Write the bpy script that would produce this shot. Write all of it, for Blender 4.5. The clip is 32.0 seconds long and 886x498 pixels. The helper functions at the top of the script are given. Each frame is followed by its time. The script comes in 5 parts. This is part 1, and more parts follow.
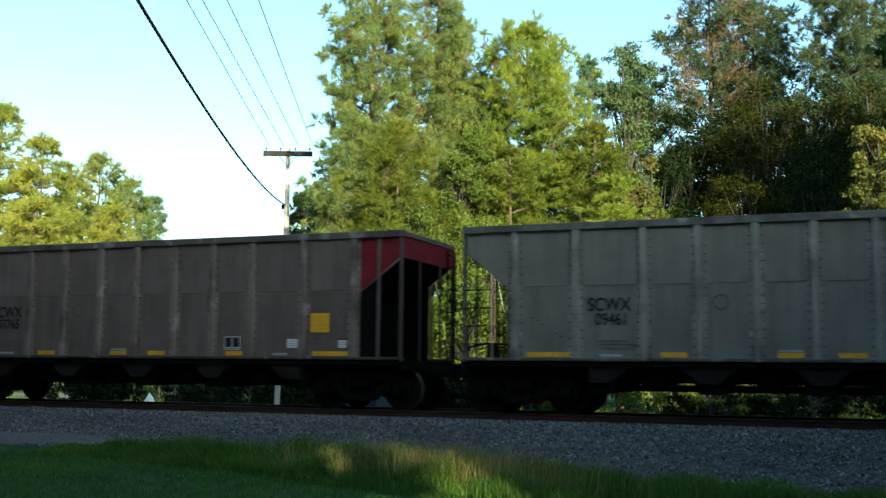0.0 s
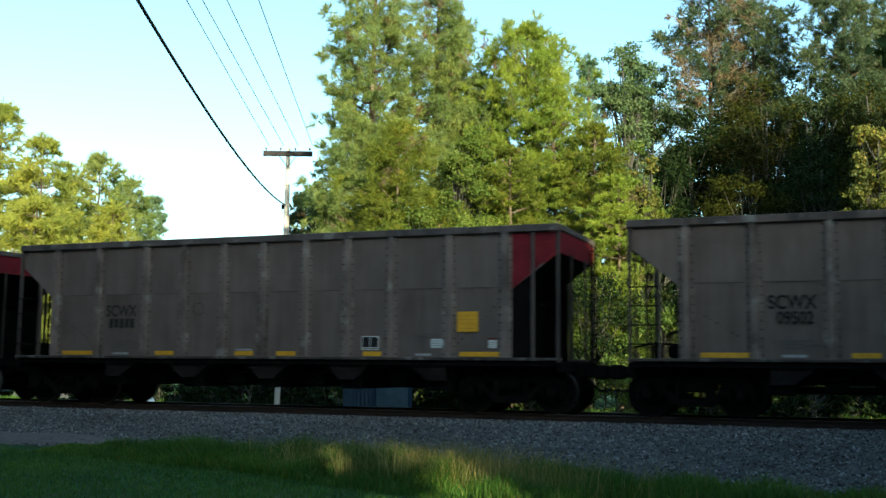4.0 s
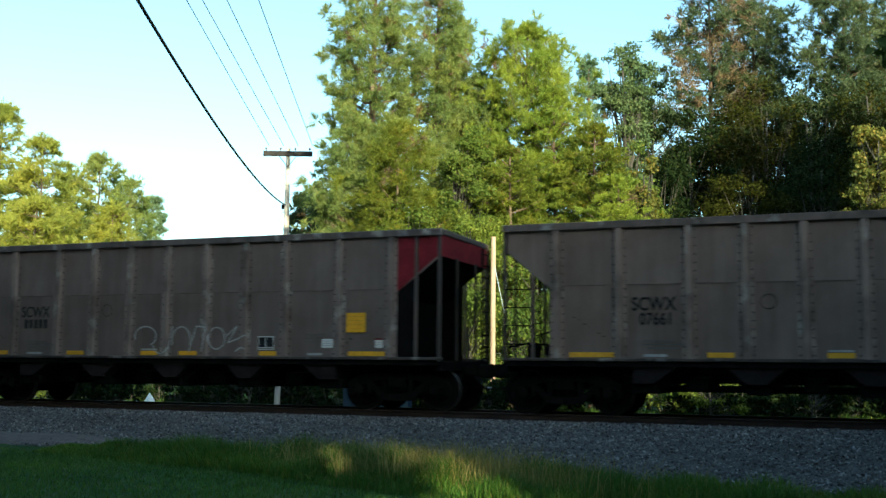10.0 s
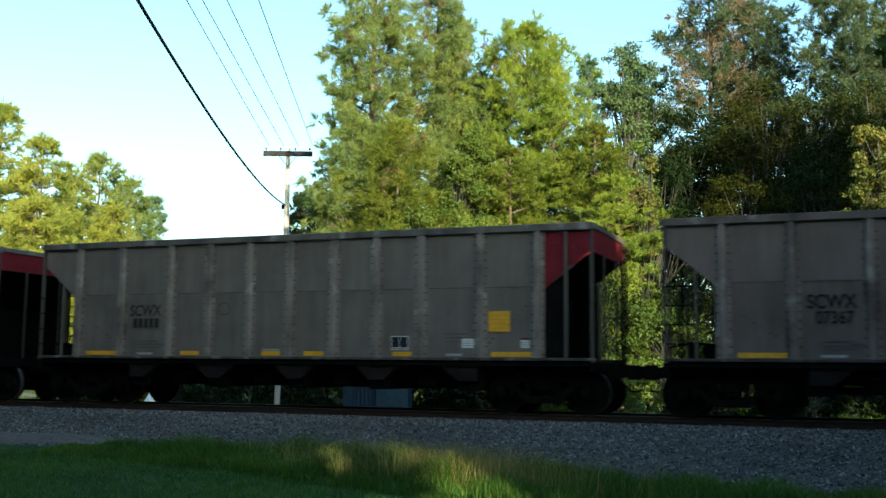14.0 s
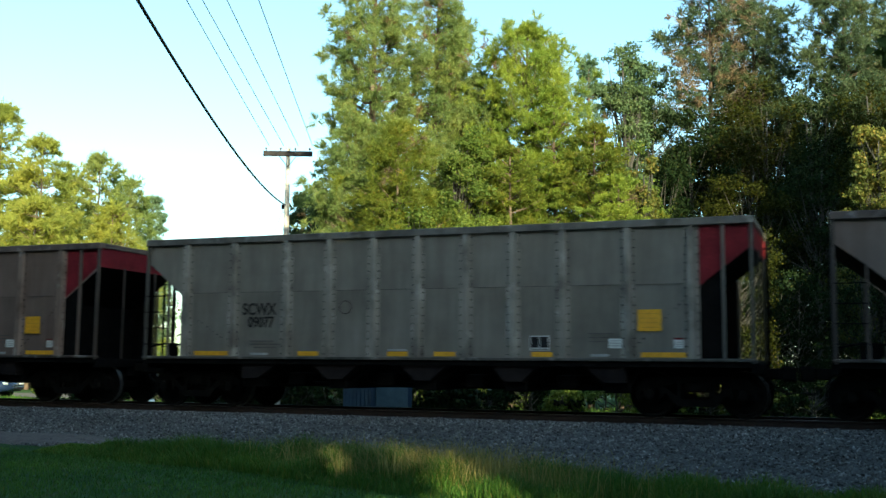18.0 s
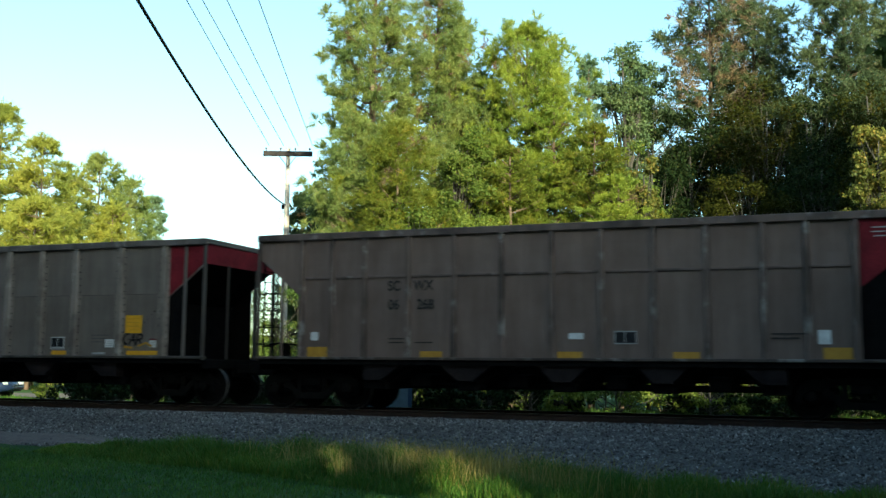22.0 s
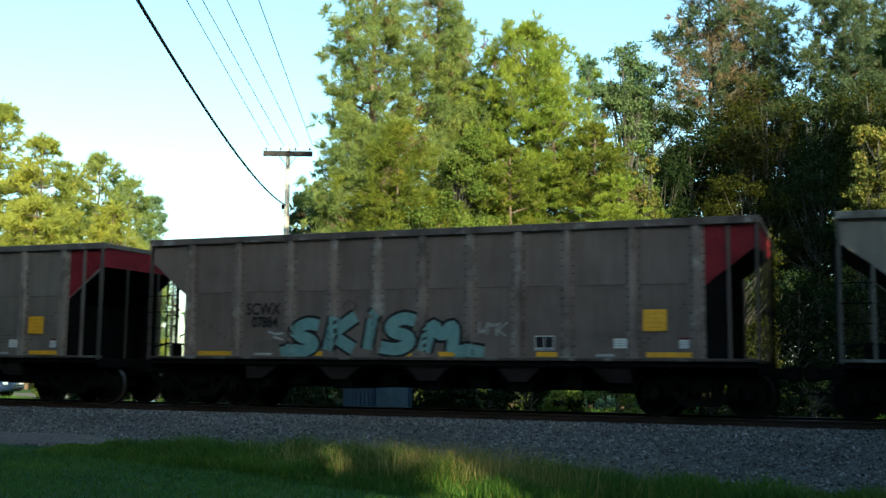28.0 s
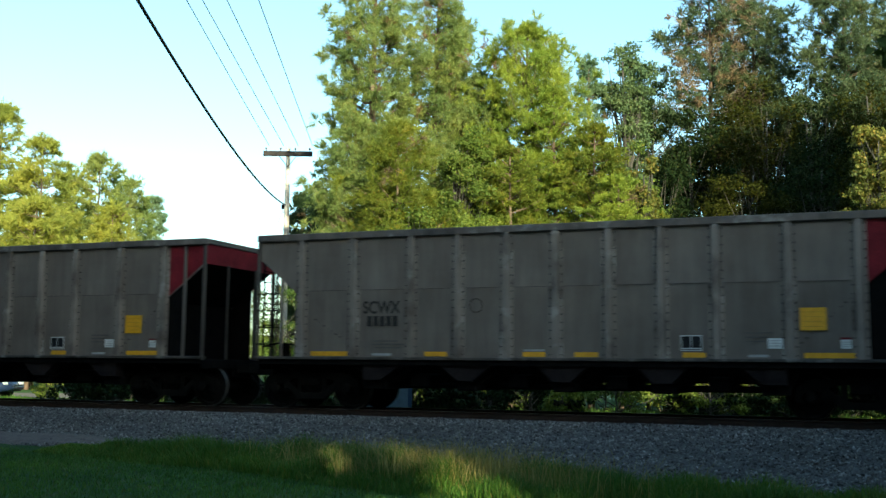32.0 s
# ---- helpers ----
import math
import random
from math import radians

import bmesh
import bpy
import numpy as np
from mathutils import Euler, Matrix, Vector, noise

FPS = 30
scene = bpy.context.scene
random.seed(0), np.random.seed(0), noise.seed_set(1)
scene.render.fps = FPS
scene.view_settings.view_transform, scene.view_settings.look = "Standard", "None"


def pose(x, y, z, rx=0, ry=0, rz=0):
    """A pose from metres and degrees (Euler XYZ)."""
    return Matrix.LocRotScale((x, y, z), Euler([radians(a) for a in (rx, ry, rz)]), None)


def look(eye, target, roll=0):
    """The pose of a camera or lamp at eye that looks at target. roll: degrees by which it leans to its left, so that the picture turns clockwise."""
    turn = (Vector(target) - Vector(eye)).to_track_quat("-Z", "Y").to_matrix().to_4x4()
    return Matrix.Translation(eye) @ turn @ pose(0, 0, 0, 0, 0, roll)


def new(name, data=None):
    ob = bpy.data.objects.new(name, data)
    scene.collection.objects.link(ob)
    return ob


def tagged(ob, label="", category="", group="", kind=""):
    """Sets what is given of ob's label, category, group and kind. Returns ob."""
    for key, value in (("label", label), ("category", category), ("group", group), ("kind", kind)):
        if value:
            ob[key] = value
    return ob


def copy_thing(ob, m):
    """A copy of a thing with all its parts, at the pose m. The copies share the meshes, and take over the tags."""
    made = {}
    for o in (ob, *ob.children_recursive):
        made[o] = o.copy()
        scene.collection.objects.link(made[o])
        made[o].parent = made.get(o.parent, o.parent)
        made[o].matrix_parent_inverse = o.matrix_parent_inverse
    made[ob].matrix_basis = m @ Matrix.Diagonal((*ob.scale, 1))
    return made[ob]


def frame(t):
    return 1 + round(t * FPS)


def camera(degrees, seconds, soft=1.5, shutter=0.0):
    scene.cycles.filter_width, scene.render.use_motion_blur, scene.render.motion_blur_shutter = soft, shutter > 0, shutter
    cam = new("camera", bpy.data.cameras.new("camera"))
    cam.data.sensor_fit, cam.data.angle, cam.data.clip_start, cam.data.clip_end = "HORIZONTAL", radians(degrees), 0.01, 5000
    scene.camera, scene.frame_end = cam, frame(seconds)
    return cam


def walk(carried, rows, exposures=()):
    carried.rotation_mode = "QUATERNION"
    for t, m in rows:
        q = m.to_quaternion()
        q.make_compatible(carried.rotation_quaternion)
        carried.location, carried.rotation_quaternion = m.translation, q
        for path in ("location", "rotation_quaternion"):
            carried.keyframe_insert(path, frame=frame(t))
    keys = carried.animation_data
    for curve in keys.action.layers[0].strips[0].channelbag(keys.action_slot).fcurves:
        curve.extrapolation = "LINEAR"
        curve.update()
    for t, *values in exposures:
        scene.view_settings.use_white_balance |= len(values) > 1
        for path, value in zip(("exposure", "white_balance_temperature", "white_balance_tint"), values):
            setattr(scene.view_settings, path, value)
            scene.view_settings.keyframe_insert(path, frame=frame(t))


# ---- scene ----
# ---------------- camera, path ----------------
SECONDS = 32.0
cam = camera(45.93, SECONDS, soft=1.4, shutter=0.2)
EYE = Vector((0.0, 0.0, 0.908))
YAW, TILT = radians(21.03), radians(6.536)
AIM = Vector((-math.sin(YAW) * math.cos(TILT), math.cos(YAW) * math.cos(TILT), math.sin(TILT)))
walk(cam, [(0.0, look(EYE, EYE + AIM, 0.536)), (SECONDS, look(EYE, EYE + AIM, 0.536))], [(0.0, 1.45, 6300, -14), (SECONDS, 1.45, 6300, -14)])

# ---------------- world, sun, exposure ----------------
SUN_DIR = Vector((0.63, -0.777, 0.297)).normalized()
SUN_EL = math.asin(SUN_DIR.z)
SUN_AZ = math.atan2(SUN_DIR.x, SUN_DIR.y)
world = bpy.data.worlds.new("sky")
scene.world = world
world.use_nodes = True
wn = world.node_tree.nodes
sky = wn.new("ShaderNodeTexSky")
sky.sky_type = "NISHITA"
sky.sun_disc = False
sky.sun_elevation = SUN_EL
sky.sun_rotation = SUN_AZ
sky.air_density, sky.dust_density, sky.ozone_density = 1.0, 1.1, 2.0
world.node_tree.links.new(sky.outputs[0], wn["Background"].inputs[0])
wn["Background"].inputs[1].default_value = 0.15
sun = new("sun", bpy.data.lights.new("sun", "SUN"))
sun.data.energy = 5.0
sun.data.angle = radians(0.5)
sun.data.color = (1.0, 0.86, 0.62)
sun.matrix_world = look(SUN_DIR * 100, (0, 0, 0))


# ---------------- materials ----------------
def nodes_of(name):
    m = bpy.data.materials.new(name)
    m.use_nodes = True
    nt = m.node_tree
    return m, nt, nt.nodes["Principled BSDF"]


def link(nt, a, b):
    nt.links.new(a, b)


def noise_node(nt, scale, detail=6, rough=0.6, stretch=(1, 1, 1), coords="Object", vary=False):
    tc = nt.nodes.new("ShaderNodeTexCoord")
    mp = nt.nodes.new("ShaderNodeMapping")
    mp.inputs["Scale"].default_value = stretch
    n = nt.nodes.new("ShaderNodeTexNoise")
    n.inputs["Scale"].default_value = scale
    n.inputs["Detail"].default_value = detail
    n.inputs["Roughness"].default_value = rough
    link(nt, tc.outputs[coords], mp.inputs[0])
    link(nt, mp.outputs[0], n.inputs["Vector"])
    if vary:
        n.noise_dimensions = "4D"
        info = nt.nodes.new("ShaderNodeObjectInfo")
        times = nt.nodes.new("ShaderNodeMath")
        times.operation = "MULTIPLY"
        times.inputs[1].default_value = 80.0
        link(nt, info.outputs["Random"], times.inputs[0])
        link(nt, times.outputs[0], n.inputs["W"])
    return n.outputs["Fac"]


def ramp(nt, fac, stops):
    r = nt.nodes.new("ShaderNodeValToRGB")
    el = r.color_ramp.elements
    while len(el) < len(stops):
        el.new(0.5)
    for e, (p, c) in zip(el, stops):
        e.position = p
        e.color = (*c, 1)
    link(nt, fac, r.inputs[0])
    return r.outputs[0]


def mix(nt, fac, a, b, kind="MIX"):
    n = nt.nodes.new("ShaderNodeMix")
    n.data_type = "RGBA"
    n.blend_type = kind
    for sock, v in ((n.inputs[0], fac), (n.inputs[6], a), (n.inputs[7], b)):
        if isinstance(v, (int, float)):
            sock.default_value = v
        elif isinstance(v, tuple):
            sock.default_value = (*v, 1)
        else:
            link(nt, v, sock)
    return n.outputs[2]


def bump(nt, bsdf, fac, strength, dist):
    b = nt.nodes.new("ShaderNodeBump")
    b.inputs["Strength"].default_value = strength
    b.inputs["Distance"].default_value = dist
    link(nt, fac, b.inputs["Height"])
    link(nt, b.outputs[0], bsdf.inputs["Normal"])


def plain(name, dark, lite, rough=0.7, metal=0.0, scale=6.0, bumpy=0.3, dist=0.01, stretch=(1, 1, 1), spec=0.5):
    """Two-tone surface with coarse stains and fine grain."""
    m, nt, b = nodes_of(name)
    coarse = noise_node(nt, scale, 5, 0.6, stretch)
    fine = noise_node(nt, scale * 11, 4, 0.7, stretch)
    c1 = ramp(nt, coarse, [(0.3, dark), (0.7, lite)])
    c2 = ramp(nt, fine, [(0.3, (0.75, 0.75, 0.75)), (0.7, (1.15, 1.15, 1.15))])
    link(nt, mix(nt, 1.0, c1, c2, "MULTIPLY"), b.inputs["Base Color"])
    b.inputs["Roughness"].default_value = rough
    b.inputs["Metallic"].default_value = metal
    b.inputs["Specular IOR Level"].default_value = spec
    if bumpy:
        bump(nt, b, fine, bumpy, dist)
    return m


def car_paint(name, grime=0.74, chips=0.0):
    """Weathered paint: the object's colour, soft streaks that run down, coal-dust blotches, rust freckles, chipped spots."""
    m, nt, b = nodes_of(name)
    info = nt.nodes.new("ShaderNodeObjectInfo")
    streak = noise_node(nt, 4.0, 6, 0.62, (1.0, 1.0, 0.10), vary=True)
    blot = noise_node(nt, 1.1, 5, 0.6, vary=True)
    grain = noise_node(nt, 40, 4, 0.7)
    s1 = ramp(nt, streak, [(0.30, (grime, grime * 0.97, grime * 0.94)), (0.70, (1.08, 1.08, 1.08))])
    s2 = ramp(nt, blot, [(0.3, (0.76, 0.74, 0.72)), (0.7, (1.10, 1.10, 1.10))])
    c = mix(nt, 1.0, info.outputs["Color"], s1, "MULTIPLY")
    c = mix(nt, 1.0, c, s2, "MULTIPLY")
    freckle = ramp(nt, grain, [(0.62, (0, 0, 0)), (0.72, (1, 1, 1))])
    rustmask = mix(nt, 1.0, freckle, ramp(nt, blot, [(0.5, (0, 0, 0)), (0.72, (0.55, 0.55, 0.55))]), "MULTIPLY")
    c = mix(nt, rustmask, c, (0.09, 0.05, 0.03))
    if chips:
        spot = ramp(nt, noise_node(nt, 2.6, 4, 0.62, (1.0, 1.0, 0.8), vary=True), [(0.56, (0, 0, 0)), (0.66, (chips, chips, chips))])
        c = mix(nt, spot, c, (0.42, 0.40, 0.37))
        soot = ramp(nt, noise_node(nt, 1.7, 4, 0.6, (1.0, 1.0, 0.6), vary=True), [(0.36, (0.45, 0.43, 0.42)), (0.52, (1, 1, 1))])
        c = mix(nt, 1.0, c, soot, "MULTIPLY")
    link(nt, c, b.inputs["Base Color"])
    b.inputs["Roughness"].default_value = 0.62
    b.inputs["Specular IOR Level"].default_value = 0.35
    bump(nt, b, grain, 0.12, 0.006)
    return m


def leaf_mat(name, dark, lite, tint, translucent=0.35, tint_at=0.8, big=0.35, spec=0.15):
    """Foliage: per-leaf variation, larger patches of tone, light through the leaf."""
    m, nt, b = nodes_of(name)
    geo = nt.nodes.new("ShaderNodeNewGeometry")
    patch = noise_node(nt, big, 3, 0.5)
    c1 = ramp(nt, geo.outputs["Random Per Island"], [(0.0, dark), (tint_at, lite), (1.0, tint)])
    c2 = ramp(nt, patch, [(0.35, (0.72, 0.8, 0.8)), (0.65, (1.18, 1.1, 0.95))])
    c = mix(nt, 1.0, c1, c2, "MULTIPLY")
    link(nt, c, b.inputs["Base Color"])
    b.inputs["Roughness"].default_value = 0.55
    b.inputs["Specular IOR Level"].default_value = spec
    tr = nt.nodes.new("ShaderNodeBsdfTranslucent")
    link(nt, mix(nt, 1.0, c, (1.1, 1.15, 0.7), "MULTIPLY"), tr.inputs[0])
    mx = nt.nodes.new("ShaderNodeMixShader")
    mx.inputs[0].default_value = translucent
    link(nt, b.outputs[0], mx.inputs[1])
    link(nt, tr.outputs[0], mx.inputs[2])
    link(nt, mx.outputs[0], nt.nodes["Material Output"].inputs[0])
    return m


PAINT = car_paint("weathered_car_paint")
RIBPAINT = car_paint("weathered_rib_paint", 0.7, 0.4)
FRAMEPAINT = car_paint("streaked_frame_paint", 0.6)
REDPAINT = plain("faded_red_paint", (0.085, 0.007, 0.011), (0.165, 0.013, 0.02), 0.7, scale=2.5, bumpy=0.15, spec=0.15)
# underframe steels are near black, the shade beneath the cars put into the colour
BLACKSTEEL = plain("near_black_steel", (0.0035, 0.0035, 0.0038), (0.0091, 0.0084, 0.0083), 0.85, scale=3, spec=0.03)
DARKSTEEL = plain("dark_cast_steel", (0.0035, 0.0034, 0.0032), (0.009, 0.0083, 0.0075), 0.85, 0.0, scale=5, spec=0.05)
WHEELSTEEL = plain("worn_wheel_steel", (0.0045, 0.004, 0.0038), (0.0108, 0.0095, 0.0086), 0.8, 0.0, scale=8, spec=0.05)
TREAD = plain("polished_tread_steel", (0.10, 0.095, 0.09), (0.17, 0.16, 0.15), 0.5, 0.7, scale=8, bumpy=0)
DUSTY = plain("coal_dusted_brown_steel", (0.0104, 0.0084, 0.0088), (0.0208, 0.0168, 0.0168), 0.9, scale=3, spec=0.05)
YELLOW = plain("yellow_reflective_paint", (0.55, 0.27, 0.008), (0.72, 0.37, 0.014), 0.55, scale=9, bumpy=0.05)
ORANGE = plain("dirty_orange_paint", (0.34, 0.17, 0.012), (0.46, 0.25, 0.02), 0.6, scale=9, bumpy=0.05)
WHITEPAINT = plain("chalky_white_paint", (0.5, 0.5, 0.49), (0.68, 0.68, 0.67), 0.7, scale=9, bumpy=0.05)
GREYPAINT = plain("greyed_white_paint", (0.26, 0.26, 0.26), (0.4, 0.4, 0.4), 0.7, scale=9, bumpy=0.05)
BLACKPAINT = plain("flat_black_paint", (0.012, 0.012, 0.013), (0.025, 0.025, 0.027), 0.7, scale=9, bumpy=0.05, spec=0.08)
GHOSTINK_LAPSHADE = plain("ghosted_lettering_and_lap_shade", (0.024, 0.023, 0.023), (0.040, 0.038, 0.036), 0.75, scale=6, bumpy=0.05, spec=0.08)
OXBLOOD = plain("worn_dark_red_spray", (0.11, 0.055, 0.052), (0.16, 0.085, 0.08), 0.7, scale=4, bumpy=0.05)
TEAL = plain("teal_spray_paint", (0.10, 0.20, 0.20), (0.16, 0.27, 0.27), 0.6, scale=5, bumpy=0.05)
MINT = plain("pale_mint_spray_paint", (0.26, 0.31, 0.29), (0.38, 0.42, 0.39), 0.6, scale=4, bumpy=0.05)
OLIVE = plain("olive_spray_paint", (0.20, 0.21, 0.14), (0.32, 0.33, 0.25), 0.6, scale=4, bumpy=0.05)
MAROON = plain("dark_red_spray_paint", (0.11, 0.022, 0.025), (0.17, 0.035, 0.04), 0.65, scale=4, bumpy=0.05)
FAINTINK = plain("nearly_gone_lettering_paint", (0.0935, 0.085, 0.0782), (0.1445, 0.1326, 0.1224), 0.75, scale=5, bumpy=0.05, spec=0.08)
FADEDINK_BOLTSHADE = plain("faded_lettering_and_bolt_shade", (0.009, 0.009, 0.010), (0.018, 0.018, 0.018), 0.7, scale=9, bumpy=0.05, spec=0.08)
RAILRUST = plain("rusty_rail_steel", (0.0135, 0.0063, 0.004), (0.0315, 0.0135, 0.0077), 0.8, 0.2, scale=7)
RAILTOP = plain("worn_rail_head", (0.05, 0.045, 0.042), (0.10, 0.095, 0.09), 0.5, 0.6, scale=4, bumpy=0)
TIEWOOD = plain("creosoted_tie_wood", (0.03, 0.022, 0.017), (0.08, 0.06, 0.045), 0.9, scale=7, stretch=(1, 0.15, 1))
POLEWOOD = plain("weathered_pole_wood", (0.36, 0.30, 0.26), (0.62, 0.54, 0.48), 0.85, scale=5, stretch=(1, 1, 0.1))
GREYWOOD = plain("dark_crossarm_wood", (0.01, 0.0075, 0.0084), (0.025, 0.0175, 0.018), 0.85, scale=5, stretch=(0.1, 1, 1))
CABLE = plain("black_cable_sheath", (0.012, 0.013, 0.014), (0.03, 0.03, 0.032), 0.6, scale=4, bumpy=0)
WIRE = plain("dull_aluminium_wire", (0.36, 0.41, 0.46), (0.46, 0.51, 0.56), 0.6, 0.0, scale=4, bumpy=0)
PORCELAIN = plain("brown_porcelain", (0.06, 0.03, 0.02), (0.12, 0.06, 0.04), 0.25, scale=9, bumpy=0)
BARK_PINE = plain("pine_bark", (0.07, 0.045, 0.033), (0.20, 0.13, 0.095), 0.95, scale=6, bumpy=0.6, dist=0.03, stretch=(1, 1, 0.35))
BARK_GREY = plain("grey_bark", (0.025, 0.022, 0.019), (0.07, 0.06, 0.05), 0.95, scale=6, bumpy=0.6, dist=0.03, stretch=(1, 1, 0.3))
PINE = leaf_mat("pine_needles", (0.142, 0.1852, 0.0677), (0.247, 0.2902, 0.1037), (0.3335, 0.247, 0.0874), 0.45, 0.93, 0.8)
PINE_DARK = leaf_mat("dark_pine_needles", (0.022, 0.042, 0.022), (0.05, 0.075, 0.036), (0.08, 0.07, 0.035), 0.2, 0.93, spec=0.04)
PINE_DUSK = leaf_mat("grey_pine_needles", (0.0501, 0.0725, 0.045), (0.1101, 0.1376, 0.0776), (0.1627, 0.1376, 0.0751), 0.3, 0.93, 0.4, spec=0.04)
PINE_YELLOW = leaf_mat("sunny_pine_needles", (0.1034, 0.1312, 0.022), (0.179, 0.1949, 0.0337), (0.2387, 0.1671, 0.0306), 0.45, 0.9, 0.8)
PINE_LIME = leaf_mat("bright_pine_needles", (0.1725, 0.2281, 0.0446), (0.3005, 0.3506, 0.0692), (0.3672, 0.2893, 0.0745), 0.48, 0.92, 0.7)
PINE_GREY = leaf_mat("grey_green_needles", (0.11, 0.165, 0.10), (0.22, 0.29, 0.17), (0.22, 0.24, 0.13), 0.4, 0.92)
# needles toned paler, distance haze put into the colour
PINE_HAZE = leaf_mat("hazed_green_needles", (0.1848, 0.22, 0.0748), (0.2816, 0.3124, 0.1054), (0.308, 0.2816, 0.0884), 0.5, 0.92)
LEAF_GREY = leaf_mat("grey_green_leaves", (0.0638, 0.0978, 0.051), (0.1275, 0.17, 0.0808), (0.136, 0.136, 0.051), 0.35, 0.92)
# needles brightened for the far row, its sunlight put into the colour
PINE_GOLD = leaf_mat("sunlit_golden_needles", (0.2368, 0.2485, 0.0562), (0.3531, 0.3538, 0.0842), (0.3703, 0.3117, 0.0786), 0.5, 0.92)
LEAF = leaf_mat("broad_leaves", (0.07, 0.1094, 0.0245), (0.1181, 0.1557, 0.035), (0.175, 0.1619, 0.0394), 0.4, 0.88)
# brighter leaf copy, the sun on some plants put into the colour
LEAF_BRIGHT = leaf_mat("sunlit_green_leaves", (0.1116, 0.1504, 0.0306), (0.1736, 0.2088, 0.0424), (0.225, 0.216, 0.054), 0.4, 0.88)
# leaf colour darkened to hold the deep shade of the wood
LEAF_DARK = leaf_mat("shaded_green_leaves", (0.0096, 0.0184, 0.0076), (0.0192, 0.0304, 0.0108), (0.04, 0.0416, 0.0144), 0.2, 0.9, spec=0.04)
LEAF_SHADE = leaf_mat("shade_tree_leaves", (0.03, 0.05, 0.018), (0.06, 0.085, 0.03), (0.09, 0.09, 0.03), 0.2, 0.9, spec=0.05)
LEAF_AUTUMN = leaf_mat("turning_leaves", (0.07, 0.085, 0.022), (0.155, 0.16, 0.045), (0.26, 0.18, 0.055), 0.4, 0.75)
# lighter copy for the wood's partly lit crowns, that light in the colour
LEAF_OLIVE = leaf_mat("partly_lit_olive_leaves", (0.0181, 0.022, 0.0045), (0.0402, 0.0431, 0.0083), (0.067, 0.0551, 0.0107), 0.32, 0.9, spec=0.05)
STUBWOOD = plain("brown_pole_wood", (0.28, 0.18, 0.125), (0.46, 0.32, 0.24), 0.85, scale=5, stretch=(1, 1, 0.1))
DEADWOOD = plain("dead_branch_wood", (0.128, 0.092, 0.068), (0.24, 0.184, 0.144), 0.9, scale=5, bumpy=0.2)
NEEDLE_DEAD = leaf_mat("dead_brown_needles", (0.098, 0.068, 0.0427), (0.175, 0.124, 0.076), (0.21, 0.152, 0.095), 0.2, 0.85)
GRASS = leaf_mat("lawn_grass", (0.0516, 0.12, 0.0234), (0.102, 0.1824, 0.0378), (0.108, 0.1056, 0.027), 0.3, 0.9, 0.6)
WEED = leaf_mat("tall_weeds", (0.046, 0.112, 0.019), (0.10, 0.172, 0.03), (0.24, 0.20, 0.06), 0.35, 0.85, 0.5)
SEED = leaf_mat("straw_seed_heads", (0.20, 0.17, 0.06), (0.30, 0.25, 0.10), (0.38, 0.32, 0.15), 0.3, 0.8, 0.5)


def stone_mat():
    m, nt, b = nodes_of("crushed_granite")
    geo = nt.nodes.new("ShaderNodeNewGeometry")
    c1 = ramp(nt, geo.outputs["Random Per Island"], [(0.0, (0.028, 0.026, 0.026)), (0.5, (0.125, 0.118, 0.116)), (0.88, (0.19, 0.178, 0.17)), (1.0, (0.32, 0.305, 0.29))])
    patch = noise_node(nt, 0.5, 4, 0.6)
    c2 = ramp(nt, patch, [(0.35, (0.8, 0.78, 0.76)), (0.65, (1.1, 1.1, 1.12))])
    link(nt, mix(nt, 1.0, c1, c2, "MULTIPLY"), b.inputs["Base Color"])
    b.inputs["Roughness"].default_value = 0.85
    bump(nt, b, noise_node(nt, 60, 3, 0.7), 0.3, 0.01)
    return m


STONE = stone_mat()
GRAVELBED = plain("ballast_bed", (0.045, 0.042, 0.040), (0.125, 0.118, 0.112), 0.9, scale=14, bumpy=0.9, dist=0.05)


def ground_mat():
    m, nt, b = nodes_of("mown_ground")
    big = noise_node(nt, 0.25, 5, 0.6)
    mid = noise_node(nt, 2.2, 5, 0.65)
    fine = noise_node(nt, 30, 4, 0.7)
    c = ramp(nt, mid, [(0.3, (0.024, 0.062, 0.018)), (0.55, (0.045, 0.088, 0.026)), (0.75, (0.085, 0.085, 0.04))])
    c = mix(nt, 1.0, c, ramp(nt, big, [(0.35, (0.75, 0.8, 0.75)), (0.65, (1.15, 1.1, 1.0))]), "MULTIPLY")
    c = mix(nt, 1.0, c, ramp(nt, fine, [(0.3, (0.6, 0.6, 0.6)), (0.7, (1.3, 1.3, 1.3))]), "MULTIPLY")
    link(nt, c, b.inputs["Base Color"])
    b.inputs["Roughness"].default_value = 0.95
    b.inputs["Specular IOR Level"].default_value = 0.1
    bump(nt, b, fine, 0.8, 0.04)
    return m


GROUND = ground_mat()
DIRT = plain("dry_dirt", (0.075, 0.056, 0.048), (0.15, 0.115, 0.10), 0.95, scale=5, bumpy=0.5, dist=0.03)


# ---------------- mesh helpers ----------------
def box(bm, x0, x1, y0, y1, z0, z1, bevel=0.0):
    vs = [bm.verts.new((x, y, z)) for x in (x0, x1) for y in (y0, y1) for z in (z0, z1)]
    fs = []
    for idx in ((0, 1, 3, 2), (4, 6, 7, 5), (0, 4, 5, 1), (2, 3, 7, 6), (0, 2, 6, 4), (1, 5, 7, 3)):
        fs.append(bm.faces.new([vs[i] for i in idx]))
    if bevel:
        edges = list({e for f in fs for e in f.edges})
        bmesh.ops.bevel(bm, geom=edges, offset=bevel, segments=1, profile=0.5, affect="EDGES")


